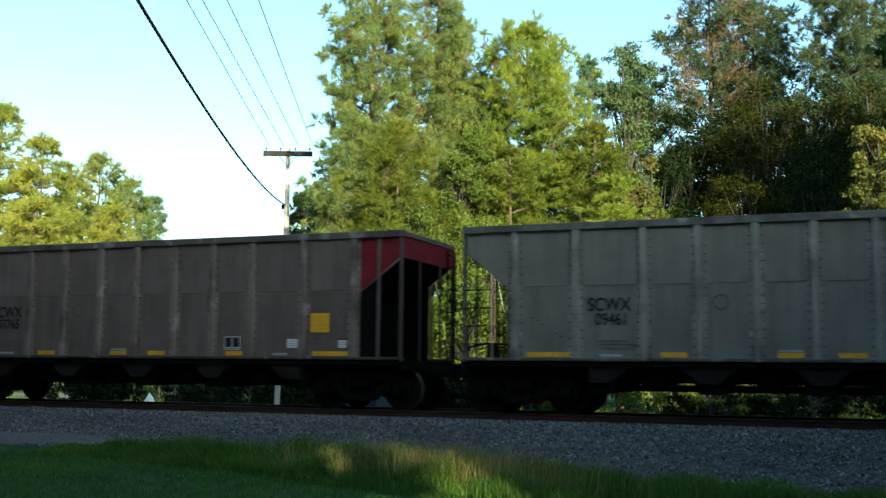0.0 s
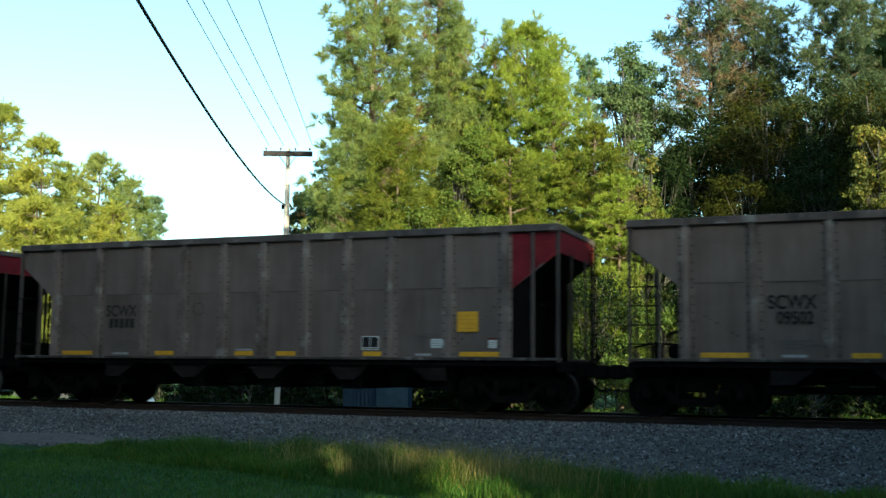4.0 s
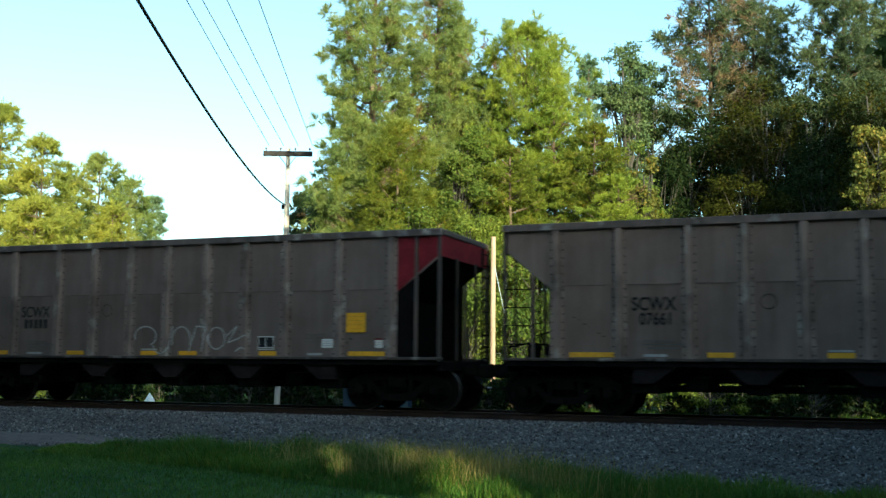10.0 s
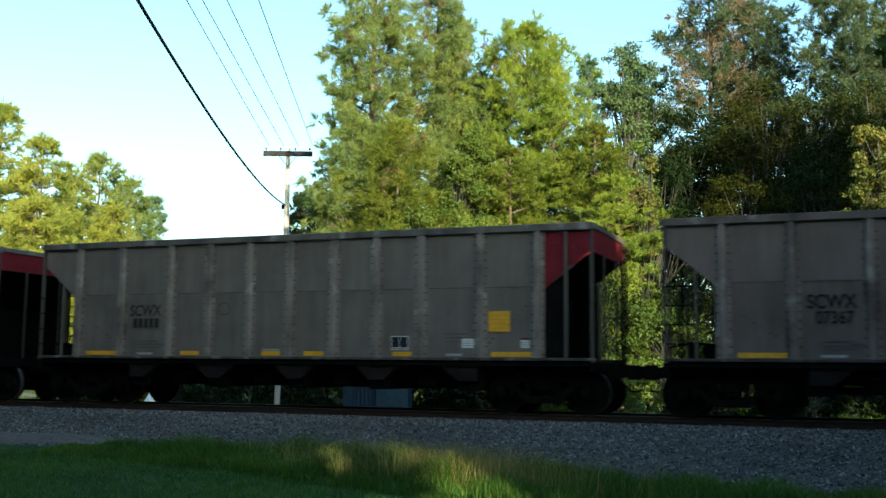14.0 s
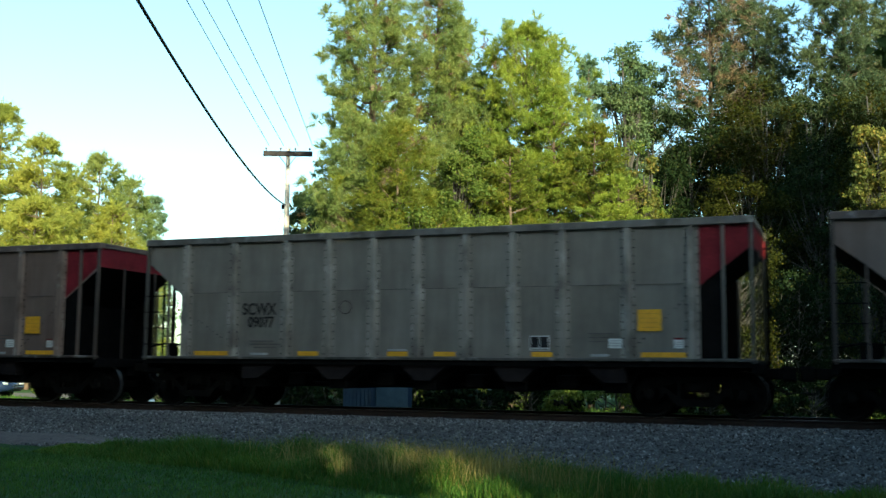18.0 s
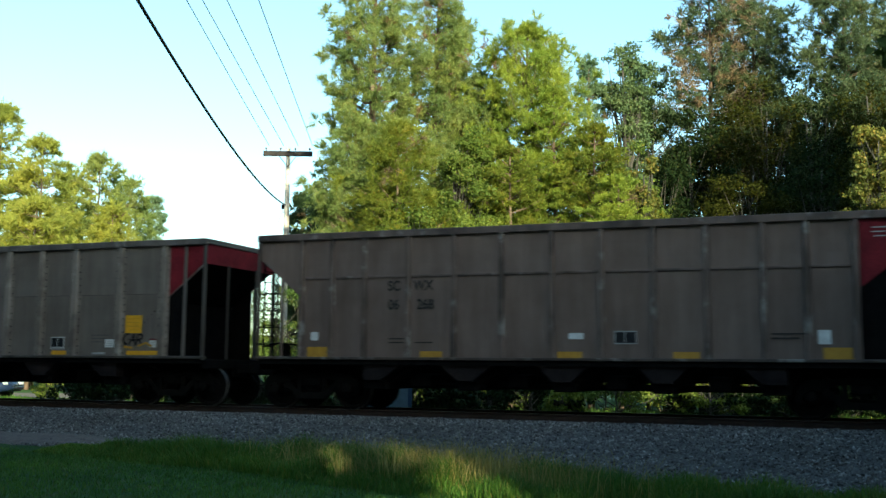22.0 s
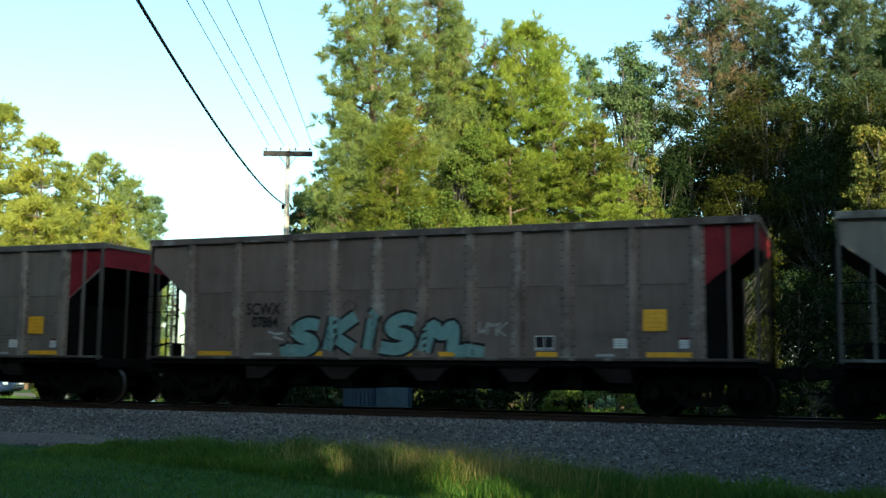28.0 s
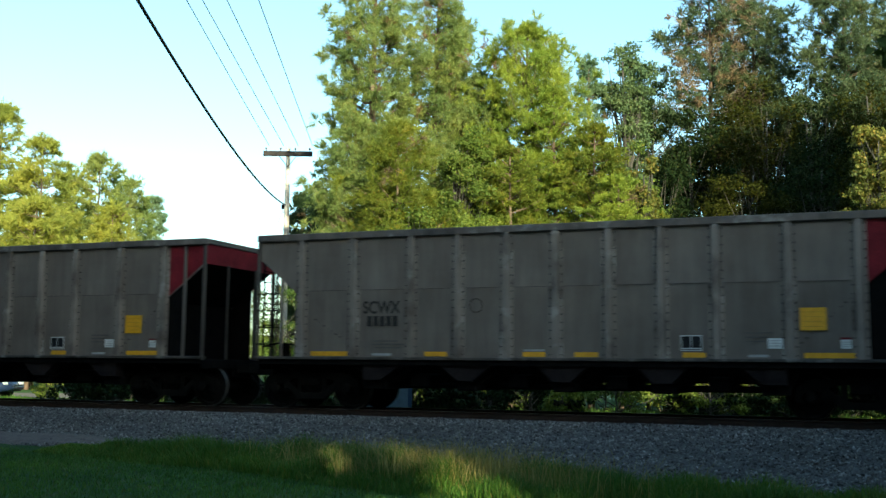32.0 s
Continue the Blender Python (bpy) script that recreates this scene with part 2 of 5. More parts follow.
def slab(bm, outline, y0, y1):
    """An outline in x and z, drawn out from y0 to y1."""
    a = [bm.verts.new((x, y0, z)) for x, z in outline]
    b = [bm.verts.new((x, y1, z)) for x, z in outline]
    n = len(a)
    bm.faces.new(a)
    bm.faces.new(list(reversed(b)))
    for i in range(n):
        j = (i + 1) % n
        bm.faces.new((a[j], a[i], b[i], b[j]))


def tube(bm, pts, radii, sides=6, cap=True):
    rings = []
    for i, p in enumerate(pts):
        p = Vector(p)
        d = Vector(pts[min(i + 1, len(pts) - 1)]) - Vector(pts[max(i - 1, 0)])
        if d.length < 1e-6:
            d = Vector((0, 0, 1))
        d.normalize()
        side = d.cross(Vector((0, 0, 1)) if abs(d.z) < 0.9 else Vector((1, 0, 0))).normalized()
        up = d.cross(side)
        r = radii[i] if isinstance(radii, (list, tuple)) else radii
        rings.append([bm.verts.new(p + side * (r * math.cos(2 * math.pi * k / sides)) + up * (r * math.sin(2 * math.pi * k / sides))) for k in range(sides)])
    for a, b in zip(rings, rings[1:]):
        for k in range(sides):
            bm.faces.new((a[k], a[(k + 1) % sides], b[(k + 1) % sides], b[k]))
    if cap:
        bm.faces.new(list(reversed(rings[0])))
        bm.faces.new(rings[-1])


def lathe_y(bm, profile, cx, cz, sides=24):
    """Rings of (y, radius) round an axle along y."""
    rings = []
    for y, r in profile:
        rings.append([bm.verts.new((cx + r * math.cos(2 * math.pi * k / sides), y, cz + r * math.sin(2 * math.pi * k / sides))) for k in range(sides)])
    for a, b in zip(rings, rings[1:]):
        for k in range(sides):
            bm.faces.new((a[k], b[k], b[(k + 1) % sides], a[(k + 1) % sides]))
    bm.faces.new(rings[0])
    bm.faces.new(list(reversed(rings[-1])))


def part(name, bm, material, parent=None, label="", smooth=False):
    me = bpy.data.meshes.new(name)
    bmesh.ops.recalc_face_normals(bm, faces=bm.faces)
    bm.to_mesh(me)
    bm.free()
    for m in material if isinstance(material, (list, tuple)) else (material,):
        me.materials.append(m)
    if smooth:
        me.polygons.foreach_set("use_smooth", [True] * len(me.polygons))
    ob = new(name, me)
    if parent:
        ob.parent = parent
    if label:
        tagged(ob, label)
    return ob


def share(name, ob, parent, x=0.0, y=0.0, z=0.0, rz=0.0):
    """A piece on the mesh of another piece."""
    o = new(name, ob.data)
    o.parent = parent
    o.matrix_basis = pose(x, y, z, 0, 0, rz)
    return o


def raw(name, verts, faces, material, parent=None):
    """A mesh from arrays that the code has computed."""
    me = bpy.data.meshes.new(name)
    v = np.asarray(verts, dtype=np.float32)
    f = np.asarray(faces, dtype=np.int32)
    n, k = f.shape
    me.vertices.add(len(v))
    me.vertices.foreach_set("co", v.ravel())
    me.loops.add(n * k)
    me.loops.foreach_set("vertex_index", f.ravel())
    me.polygons.add(n)
    me.polygons.foreach_set("loop_start", np.arange(0, n * k, k, dtype=np.int32))
    me.update(calc_edges=True)
    me.materials.append(material)
    ob = new(name, me)
    if parent:
        ob.parent = parent
    return ob


def empty(name):
    return new(name)

# ---------------- ground, ballast, track ----------------
TRACK_Y = 21.98


def smoothstep(a, b, x):
    t = np.clip((x - a) / (b - a), 0, 1)
    return t * t * (3 - 2 * t)


def ground_z(x, y):
    """Height of the natural ground: a low embankment under the track, gentle swells."""
    x, y = np.asarray(x, float), np.asarray(y, float)
    z = -0.60 + 0.30 * smoothstep(14.5, 20.4, y) * (1 - smoothstep(24.2, 28.0, y))
    z = z + 0.035 * np.sin(x * 0.7 + 1.3) * np.sin(y * 0.55) + 0.02 * np.sin(x * 1.9 + y * 1.3)
    return z


def grid_sheet(name, xs, ys, zfun, material, kind):
    X, Y = np.meshgrid(xs, ys)
    Z = zfun(X, Y)
    v = np.stack([X.ravel(), Y.ravel(), Z.ravel()], 1)
    nx, ny = len(xs), len(ys)
    i = (np.arange(ny - 1)[:, None] * nx + np.arange(nx - 1)[None, :]).ravel()
    ob = raw(name, v, np.stack([i, i + 1, i + nx + 1, i + nx], 1), material)
    ob.data.polygons.foreach_set("use_smooth", [True] * len(ob.data.polygons))
    return tagged(ob, kind=kind)


xs = np.concatenate([np.linspace(-2500, -70, 14)[:-1], np.arange(-70, 40, 0.7), np.linspace(40, 2500, 14)])
ys = np.concatenate([np.linspace(-2500, -40, 12)[:-1], np.arange(-40, 90, 0.7), np.linspace(90, 2500, 14)])
ground = grid_sheet("ground", xs, ys, ground_z, GROUND, "structure")
tagged(ground, "mown green lawn and rough grass beside the railway", "ground")


def toe_y(x):
    """Where the gravel ends towards the lawn."""
    return np.interp(x, [-40, -15.5, -8, -0.5, 6], [16.2, 15.7, 14.6, 12.9, 11.6])


def ballast_z(x, y):
    g = ground_z(x, y)
    toe = toe_y(x)
    rise = smoothstep(0.0, 1.0, (y - toe) / np.maximum(20.6 - toe, 0.1)) * (1 - smoothstep(23.4, 25.6, y))
    z = -0.60 + 0.43 * rise + 0.02
    edge = np.minimum(y - toe, 26.0 - y)
    return np.where(edge < 0.15, g - 0.03, np.maximum(z, g + 0.015)) + 0.012 * np.sin(x * 5.1 + y * 3.3) * np.sin(y * 4.7 - x * 2.1)


bx = np.concatenate([np.linspace(-620, -45, 60)[:-1], np.arange(-45, 14, 0.4), np.linspace(14, 620, 60)])
by = np.arange(11.0, 27.0, 0.25)
ballast = grid_sheet("ballast", bx, by, ballast_z, GRAVELBED, "structure")
tagged(ballast, "grey crushed-stone ballast bed under the track", "ballast")



def dirt_patch():
    """Bare trampled dirt where the gravel meets the lawn."""
    n, rings = 40, 6
    v, f = [(-16.4, 16.5, float(ballast_z(-16.4, 16.5)) + 0.05)], []
    for j in range(1, rings + 1):
        for i in range(n):
            a = 2 * math.pi * i / n
            k = j / rings * (1 + 0.16 * math.sin(3 * a + 1) + 0.1 * math.sin(7 * a))
            x, y = -16.4 + 4.4 * k * math.cos(a) + 0.4 * k * math.sin(a), 16.5 + 0.95 * k * math.sin(a) - 0.9 * k * math.cos(a) * 0.3
            v.append((x, y, float(max(ballast_z(x, y), ground_z(x, y))) + 0.055 * (1 - (j / rings) ** 3) - 0.01))
    for i in range(n):
        f.append((0, 1 + i, 1 + (i + 1) % n, 0))
    quads = []
    for j in range(rings - 1):
        for i in range(n):
            a, b = 1 + j * n + i, 1 + j * n + (i + 1) % n
            quads.append((a, a + n, b + n, b))
    tris = [t[:3] for t in f] + [q[:3] for q in quads] + [(q[0], q[2], q[3]) for q in quads]
    tagged(raw("dirt_patch", v, tris, DIRT), "bare brown dirt between the gravel and the lawn", "ground", kind="structure")


dirt_patch()


def rail(y):
    bm = bmesh.new()
    prof = [(-0.07, -0.172), (0.07, -0.172), (0.07, -0.160), (0.012, -0.135), (0.010, -0.045), (0.036, -0.032), (0.036, -0.006), (0.028, 0.0), (-0.028, 0.0), (-0.036, -0.006), (-0.036, -0.032), (-0.010, -0.045), (-0.012, -0.135), (-0.07, -0.160)]
    a = [bm.verts.new((-620, y + py, pz)) for py, pz in prof]
    b = [bm.verts.new((620, y + py, pz)) for py, pz in prof]
    n = len(prof)
    for i in range(n):
        f = bm.faces.new((a[i], a[(i + 1) % n], b[(i + 1) % n], b[i]))
        f.material_index = 1 if i in (6, 7, 8) else 0
    bm.faces.new(a)
    bm.faces.new(list(reversed(b)))
    return tagged(part("rail", bm, (RAILRUST, RAILTOP)), "rusty steel rail with a worn bright head", "rail", "rails of the track", "structure")


rail(TRACK_Y - 0.755)
rail(TRACK_Y + 0.755)


def ties():
    bm = bmesh.new()
    box(bm, -0.115, 0.115, -1.3, 1.3, -0.36, -0.168, 0.012)
    first = part("railway_tie", bm, TIEWOOD)
    first.location = (-33.0, TRACK_Y, 0)
    tagged(first, "dark creosoted wooden railway tie bedded in gravel", "railway tie", "ties under the rails")
    for i in range(1, 80):
        copy_thing(first, pose(-33.0 + i * 0.53, TRACK_Y + random.uniform(-0.03, 0.03), random.uniform(-0.006, 0.0), 0, 0, random.uniform(-0.6, 0.6)))


ties()


def stones():
    """Loose crushed stone over the near shoulder, where it shows."""
    rng = np.random.default_rng(5)
    n = 46000
    x = rng.uniform(-24, 3.5, n)
    toe = toe_y(x)
    y = toe - 0.5 + (20.9 - toe + 0.5) * rng.random(n) ** 0.9
    keep = (y > toe + 0.25 * rng.standard_normal(n))
    x, y = x[keep], y[keep]
    m = 7000
    x = np.concatenate([x, rng.uniform(-24, 3.5, m)])
    y = np.concatenate([y, rng.uniform(21.5, 22.5, m)])
    n = len(x)
    z = ballast_z(x, y)
    r = 0.015 + 0.021 * rng.random(n) ** 1.5
    base = np.array([(1, 0, 0), (0, 1, 0), (-1, 0, 0), (0, -1, 0), (0, 0, 1), (0, 0, -1)], float)
    v = base[None] * (0.65 + 0.6 * rng.random((n, 6, 1))) + 0.28 * rng.standard_normal((n, 6, 3))
    a = rng.uniform(0, 2 * np.pi, n)
    ca, sa = np.cos(a)[:, None], np.sin(a)[:, None]
    vx = v[..., 0] * ca - v[..., 1] * sa
    vy = v[..., 0] * sa + v[..., 1] * ca
    v = np.stack([vx, vy, v[..., 2] * 0.8], -1) * r[:, None, None]
    v += np.stack([x, y, z + r * 0.3], 1)[:, None, :]
    f = np.array([(0, 1, 4), (1, 2, 4), (2, 3, 4), (3, 0, 4), (1, 0, 5), (2, 1, 5), (3, 2, 5), (0, 3, 5)])
    faces = (np.arange(n) * 6)[:, None, None] + f[None]
    ob = raw("ballast_stones", v.reshape(-1, 3), faces.reshape(-1, 3), STONE)
    tagged(ob, "loose grey crushed granite stones along the track", "gravel", kind="stuff")


stones()


def blades(name, x, y, h, w, lean, material, label, category, seed, zfun=ground_z):
    """Grass: one bent blade of two faces for each root."""
    rng = np.random.default_rng(seed)
    n = len(x)
    z = zfun(x, y) - 0.01
    a = rng.uniform(0, 2 * np.pi, n)
    side = np.stack([np.cos(a), np.sin(a), np.zeros(n)], 1)
    b = rng.uniform(0, 2 * np.pi, n)
    bend = np.stack([np.cos(b), np.sin(b), np.zeros(n)], 1) * (lean * h * rng.random(n))[:, None]
    root = np.stack([x, y, z], 1)
    up = np.array([0, 0, 1.0])
    midp = root + up * (h * 0.55)[:, None] + bend * 0.35
    tip = root + up * (h * (1 - 0.25 * lean))[:, None] + bend
    wv = side * w[:, None]
    v = np.stack([root - wv, root + wv, midp + wv * 0.8, midp - wv * 0.8, tip], 1).reshape(-1, 3)
    i = np.arange(n) * 5
    tri = np.concatenate([np.stack([i, i + 1, i + 2], 1), np.stack([i, i + 2, i + 3], 1), np.stack([i + 3, i + 2, i + 4], 1)])
    return tagged(raw(name, v, tri, material), label, category, kind="stuff")


def lawn_edge(x):
    """Where the mown lawn gives way to weeds and gravel."""
    return np.interp(x, [-40, -15.1, -4.1, 0, 6], [17.0, 15.5, 11.45, 10.3, 8.0])


def plants():
    rng = np.random.default_rng(9)
    # mown lawn
    n = 75000
    x = rng.uniform(-20, 1.5, n)
    y = lawn_edge(x) - 6.5 * rng.random(n) ** 1.15 + 0.12 * rng.standard_normal(n)
    blades("lawn_grass", x, y, rng.uniform(0.04, 0.09, n), rng.uniform(0.003, 0.007, n), 0.8, GRASS, "short mown green lawn grass in shade", "grass", 1)
    # tall weeds between lawn and gravel
    n = 60000
    x = rng.uniform(-13.5, 1.0, n)
    lo, hi = lawn_edge(x), toe_y(x) + 0.5
    k = rng.random(n)
    y = lo + (hi - lo) * k
    tall = np.interp(x, [-13.5, -12.0, -9.5, -6.5, -3.5, 1.0], [0.12, 0.28, 0.46, 0.54, 0.42, 0.28])
    patch = 0.75 + 0.35 * np.sin(x * 2.3 + 0.4) * np.sin(y * 3.1) + 0.15 * np.sin(x * 6.1)
    h = tall * patch * rng.uniform(0.45, 1.15, n) * np.clip(0.55 + 1.2 * np.minimum(k, 1 - k * 0.7), 0.5, 1.1)
    blades("tall_weeds", x, y, h, rng.uniform(0.0025, 0.007, n), 0.85, WEED, "tall unmown green weeds between lawn and gravel", "weeds", 2, lambda a, b: np.maximum(ground_z(a, b), ballast_z(a, b)))
    # straw-coloured seed stalks
    n = 3600
    x = rng.normal(-5.4, 1.25, n)
    lo, hi = lawn_edge(x), toe_y(x) + 0.4
    y = lo + (hi - lo) * rng.uniform(0.25, 1.0, n)
    blades("seed_stalks", x, y, rng.uniform(0.30, 0.74, n), rng.uniform(0.002, 0.0045, n), 0.8, SEED, "straw-coloured dry grass stalks among the weeds", "dry grass", 3, lambda a, b: np.maximum(ground_z(a, b), ballast_z(a, b)))
    # rough grass beyond the track
    n = 26000
    x = rng.uniform(-45, 2, n)
    y = 26.2 + 11 * rng.random(n)
    blades("rough_grass", x, y, rng.uniform(0.08, 0.3, n), rng.uniform(0.006, 0.012, n), 0.7, WEED, "rough green grass on the far side of the track", "grass", 4)


plants()


# ---------------- trees ----------------
def unit(v):
    return v / np.maximum(np.linalg.norm(v, axis=-1, keepdims=True), 1e-9)


def leaf_quads(p, out, size, rng):
    n = len(p)
    nor = unit(out * 0.7 + rng.standard_normal((n, 3)) * 0.7 + np.array([0, 0, 0.35]))
    t = unit(np.cross(nor, rng.standard_normal((n, 3))))
    s = np.cross(nor, t)
    L = (size * rng.uniform(0.65, 1.3, n))[:, None]
    v = np.stack([p - t * L * 0.5, p + s * L * 0.36 + nor * L * 0.1, p + t * L * 0.55, p - s * L * 0.36 + nor * L * 0.1], 1)
    return v.reshape(-1, 3), np.arange(n * 4).reshape(-1, 4)


def trunk_path(x, y, z0, h, lean, rng, n=7):
    pts = []
    ox = oy = 0.0
    for i in range(n):
        k = i / (n - 1)
        ox += rng.normal(0, 0.012 * h / n) + lean[0] * h / n
        oy += rng.normal(0, 0.012 * h / n) + lean[1] * h / n
        pts.append(Vector((x + ox, y + oy, z0 - 0.15 + k * (h + 0.15))))
    return pts


def along(pts, k):
    k = min(max(k, 0.0), 0.9999) * (len(pts) - 1)
    i = int(k)
    return pts[i].lerp(pts[i + 1], k - i)


def broadleaf(x, y, h, rx, base, seed, material, leaves=14000, size=0.17, clumps=70, r0=0.16, label="", trunks=1, name="broadleaf_tree", category="tree", ry=None, flat=1.0):
    """Trunk and limbs, each limb ending in a ragged clump of leaves."""
    rng = np.random.default_rng(seed)
    z0 = float(ground_z(x, y))
    root = empty(name)
    tagged(root, label, category)
    root.location = (x, y, z0)
    bm = bmesh.new()
    stems = []
    for s in range(trunks):
        lean = (rng.normal(0, 0.05 + 0.12 * (trunks > 1)), rng.normal(0, 0.05 + 0.12 * (trunks > 1)))
        pts = trunk_path(rng.normal(0, 0.2 * (trunks > 1)), rng.normal(0, 0.2 * (trunks > 1)), 0, h * 0.88, lean, rng)
        tube(bm, pts, [r0 * (1 - 0.85 * i / 6) / trunks ** 0.5 + 0.012 for i in range(7)], 8)
        stems.append(pts)
    ry = ry or rx
    zc, rz = (base + h) / 2, (h - base) / 2
    cs, rs = [], []
    for i in range(clumps):
        d = unit(rng.standard_normal(3))
        d = np.sign(d) * np.abs(d) ** 0.8
        q = rng.uniform(0.35, 1.0) ** 0.5
        c = np.array([d[0] * rx * q, d[1] * ry * q, zc + d[2] * rz * q * (0.94 if d[2] > 0 else 1.0)])
        wob = 0.82 + 0.3 * math.sin(3.1 * d[0] + seed) * math.sin(2.7 * d[2] + 1.7 * seed) + rng.normal(0, 0.06)
        c[:2] *= wob
        cs.append(c)
        rs.append(min(rx, rz) * rng.uniform(0.17, 0.34))
    for c, r in zip(cs, rs):
        st = stems[rng.integers(len(stems))]
        k = np.clip((c[2] - r) / (h * 0.88) * rng.uniform(0.55, 0.9), 0.12, 0.97)
        a = along(st, k)
        m = a.lerp(Vector(c), 0.55) + Vector((0, 0, -0.06 * (Vector(c) - a).length))
        tube(bm, [a, m, Vector(c)], [r0 * 0.32 * (1 - 0.7 * k) + 0.01, r0 * 0.16 + 0.006, 0.006], 5, False)
    part("trunk", bm, BARK_GREY, root, smooth=True)
    w = np.array(rs) ** 2
    cnt = np.maximum((leaves * w / w.sum()).astype(int), 20)
    P, O = [], []
    for c, r, n in zip(cs, rs, cnt):
        d = unit(rng.standard_normal((n, 3)))
        q = rng.random((n, 1)) ** 0.45
        lump = 1 + 0.35 * np.sin(d[:, :1] * 5 + c[0]) * np.sin(d[:, 2:] * 5 + c[2])
        P.append(c + d * q * r * lump * np.array([1.15, 1.15, 0.8 * flat]))
        O.append(d)
    v, f = leaf_quads(np.concatenate(P), np.concatenate(O), size, rng)
    raw("crown", v, f, material, root)
    return root


def needle_puffs(c, axis, puff, shoots, needles, length, width, flat, rng):
    """Balls of needle brushes: shoots that spread from each centre, needles that spread from each shoot."""
    n = len(c)
    d = rng.standard_normal((n, shoots, 3)) + axis[:, None, :] * 0.9
    d[..., 2] *= flat
    d = unit(d)
    size = rng.uniform(0.6, 1.25, (n, 1, 1)) * puff
    p = c[:, None, :] + d * size * rng.uniform(0.25, 1.0, (n, shoots, 1))
    p, d = p.reshape(-1, 3), d.reshape(-1, 3)
    m = len(p)
    dd = unit(d[:, None, :] * 0.8 + np.array([0, 0, 0.15]) + rng.standard_normal((m, needles, 3)) * 0.62)
    L = length * rng.uniform(0.7, 1.15, (m, needles, 1))
    side = unit(np.cross(dd, rng.standard_normal((m, needles, 3)))) * width
    base = p[:, None, :] + d[:, None, :] * rng.uniform(-0.5, 0.25, (m, needles, 1)) * length
    v = np.stack([base - side, base + side, base + dd * L], 2).reshape(-1, 3)
    return v, np.arange(m * needles * 3).reshape(-1, 3)


def pine(x, y, h, r, base, seed, material, label="", gap=0.55, limbs=5, puff=0.42, shoots=11, needles=17, length=0.27, width=0.012, top_round=0.55, flat=0.9, brown=0.03, bare=0.0, lift=0.35, fill=1.0):
    """Straight trunk, whorls of limbs that turn up at the tip, each limb carrying puffs of needles; some limbs are dead and bare."""
    rng = np.random.default_rng(seed)
    root = empty("pine_tree")
    tagged(root, label, "tree")
    root.location = (x, y, float(ground_z(x, y)))
    bm = bmesh.new()
    pts = trunk_path(0, 0, 0, h, (rng.normal(0, 0.012), rng.normal(0, 0.012)), rng)
    r0 = 0.0125 * h
    tube(bm, pts, [r0 * (1 - 0.9 * i / 6) + 0.012 for i in range(7)], 9)
    P, A, DP, DA = [], [], [], []
    whorls = int((h - base) / gap)
    for wi in range(whorls + 1):
        k = np.clip((wi + rng.uniform(-0.35, 0.35)) / whorls, 0, 1)
        z = base + (h * 0.985 - base) * k
        reach = r * (1 - k ** (1.0 / (1.02 - top_round))) ** 0.7 * (0.66 + 0.34 * min(1, 3 * k + 0.3)) * rng.uniform(0.72, 1.2)
        turn = rng.uniform(0, 6.28)
        for bi in range(limbs):
            a = turn + 6.283 * bi / limbs + rng.normal(0, 0.3)
            L = reach * rng.uniform(0.6, 1.15) + 0.3
            d = np.array([math.cos(a), math.sin(a), rng.uniform(-0.15, 0.25) + lift * k])
            s0 = np.array(along(pts, z / h))
            tip = s0 + d * L + np.array([0, 0, 0.12 * L])
            mid = s0 + d * L * 0.55
            if rng.random() < bare:
                dm = bmesh.new()
                tube(dm, [Vector(s0), Vector(mid), Vector(tip)], [0.05, 0.035, 0.012], 4, False)
                for ti in range(int(5 + 5 * L)):
                    q = rng.uniform(0.25, 1.0)
                    b0 = s0 + (tip - s0) * q
                    e = b0 + (unit(d + rng.standard_normal(3) * 0.75)) * rng.uniform(0.3, 0.9)
                    tube(dm, [Vector(b0), Vector((b0 + e) / 2 + rng.standard_normal(3) * 0.05), Vector(e)], [0.022, 0.018, 0.010], 3, False)
                    if rng.random() < 0.25:
                        DP.append(e)
                        DA.append(unit(e - b0))
                part("dead_branch", dm, DEADWOOD, root, "bare brown dead branch")
                continue
            tube(bm, [Vector(s0), Vector(mid), Vector(tip)], [0.026 + 0.007 * L, 0.018, 0.006], 5, False)
            nc = max(2, int(fill * L / (puff * 0.62)))
            for ci in range(nc):
                q = 1.0 - 0.7 * ci / nc
                c = s0 + (tip - s0) * q + rng.standard_normal(3) * np.array([0.16, 0.16, 0.10]) * (0.35 + L * 0.7)
                out = unit(c - s0 + np.array([0, 0, 0.25 * L]))
                if rng.random() < brown * (1.8 if q < 0.6 else 0.7):
                    DP.append(c)
                    DA.append(out)
                else:
                    P.append(c)
                    A.append(out)
    P.append(np.array(pts[-1]))
    A.append(np.array([0, 0, 1.0]))
    part("trunk", bm, BARK_PINE, root, smooth=True)
    v, f = needle_puffs(np.array(P), np.array(A), puff, shoots, needles, length, width, flat, rng)
    raw("crown", v, f, material, root)
    if DP:
        v, f = needle_puffs(np.array(DP), np.array(DA), puff * 0.8, max(3, shoots // 2), needles, length * 0.9, width, flat, rng)
        tagged(raw("dead_foliage", v, f, NEEDLE_DEAD, root), "brown dead needles")
    return root


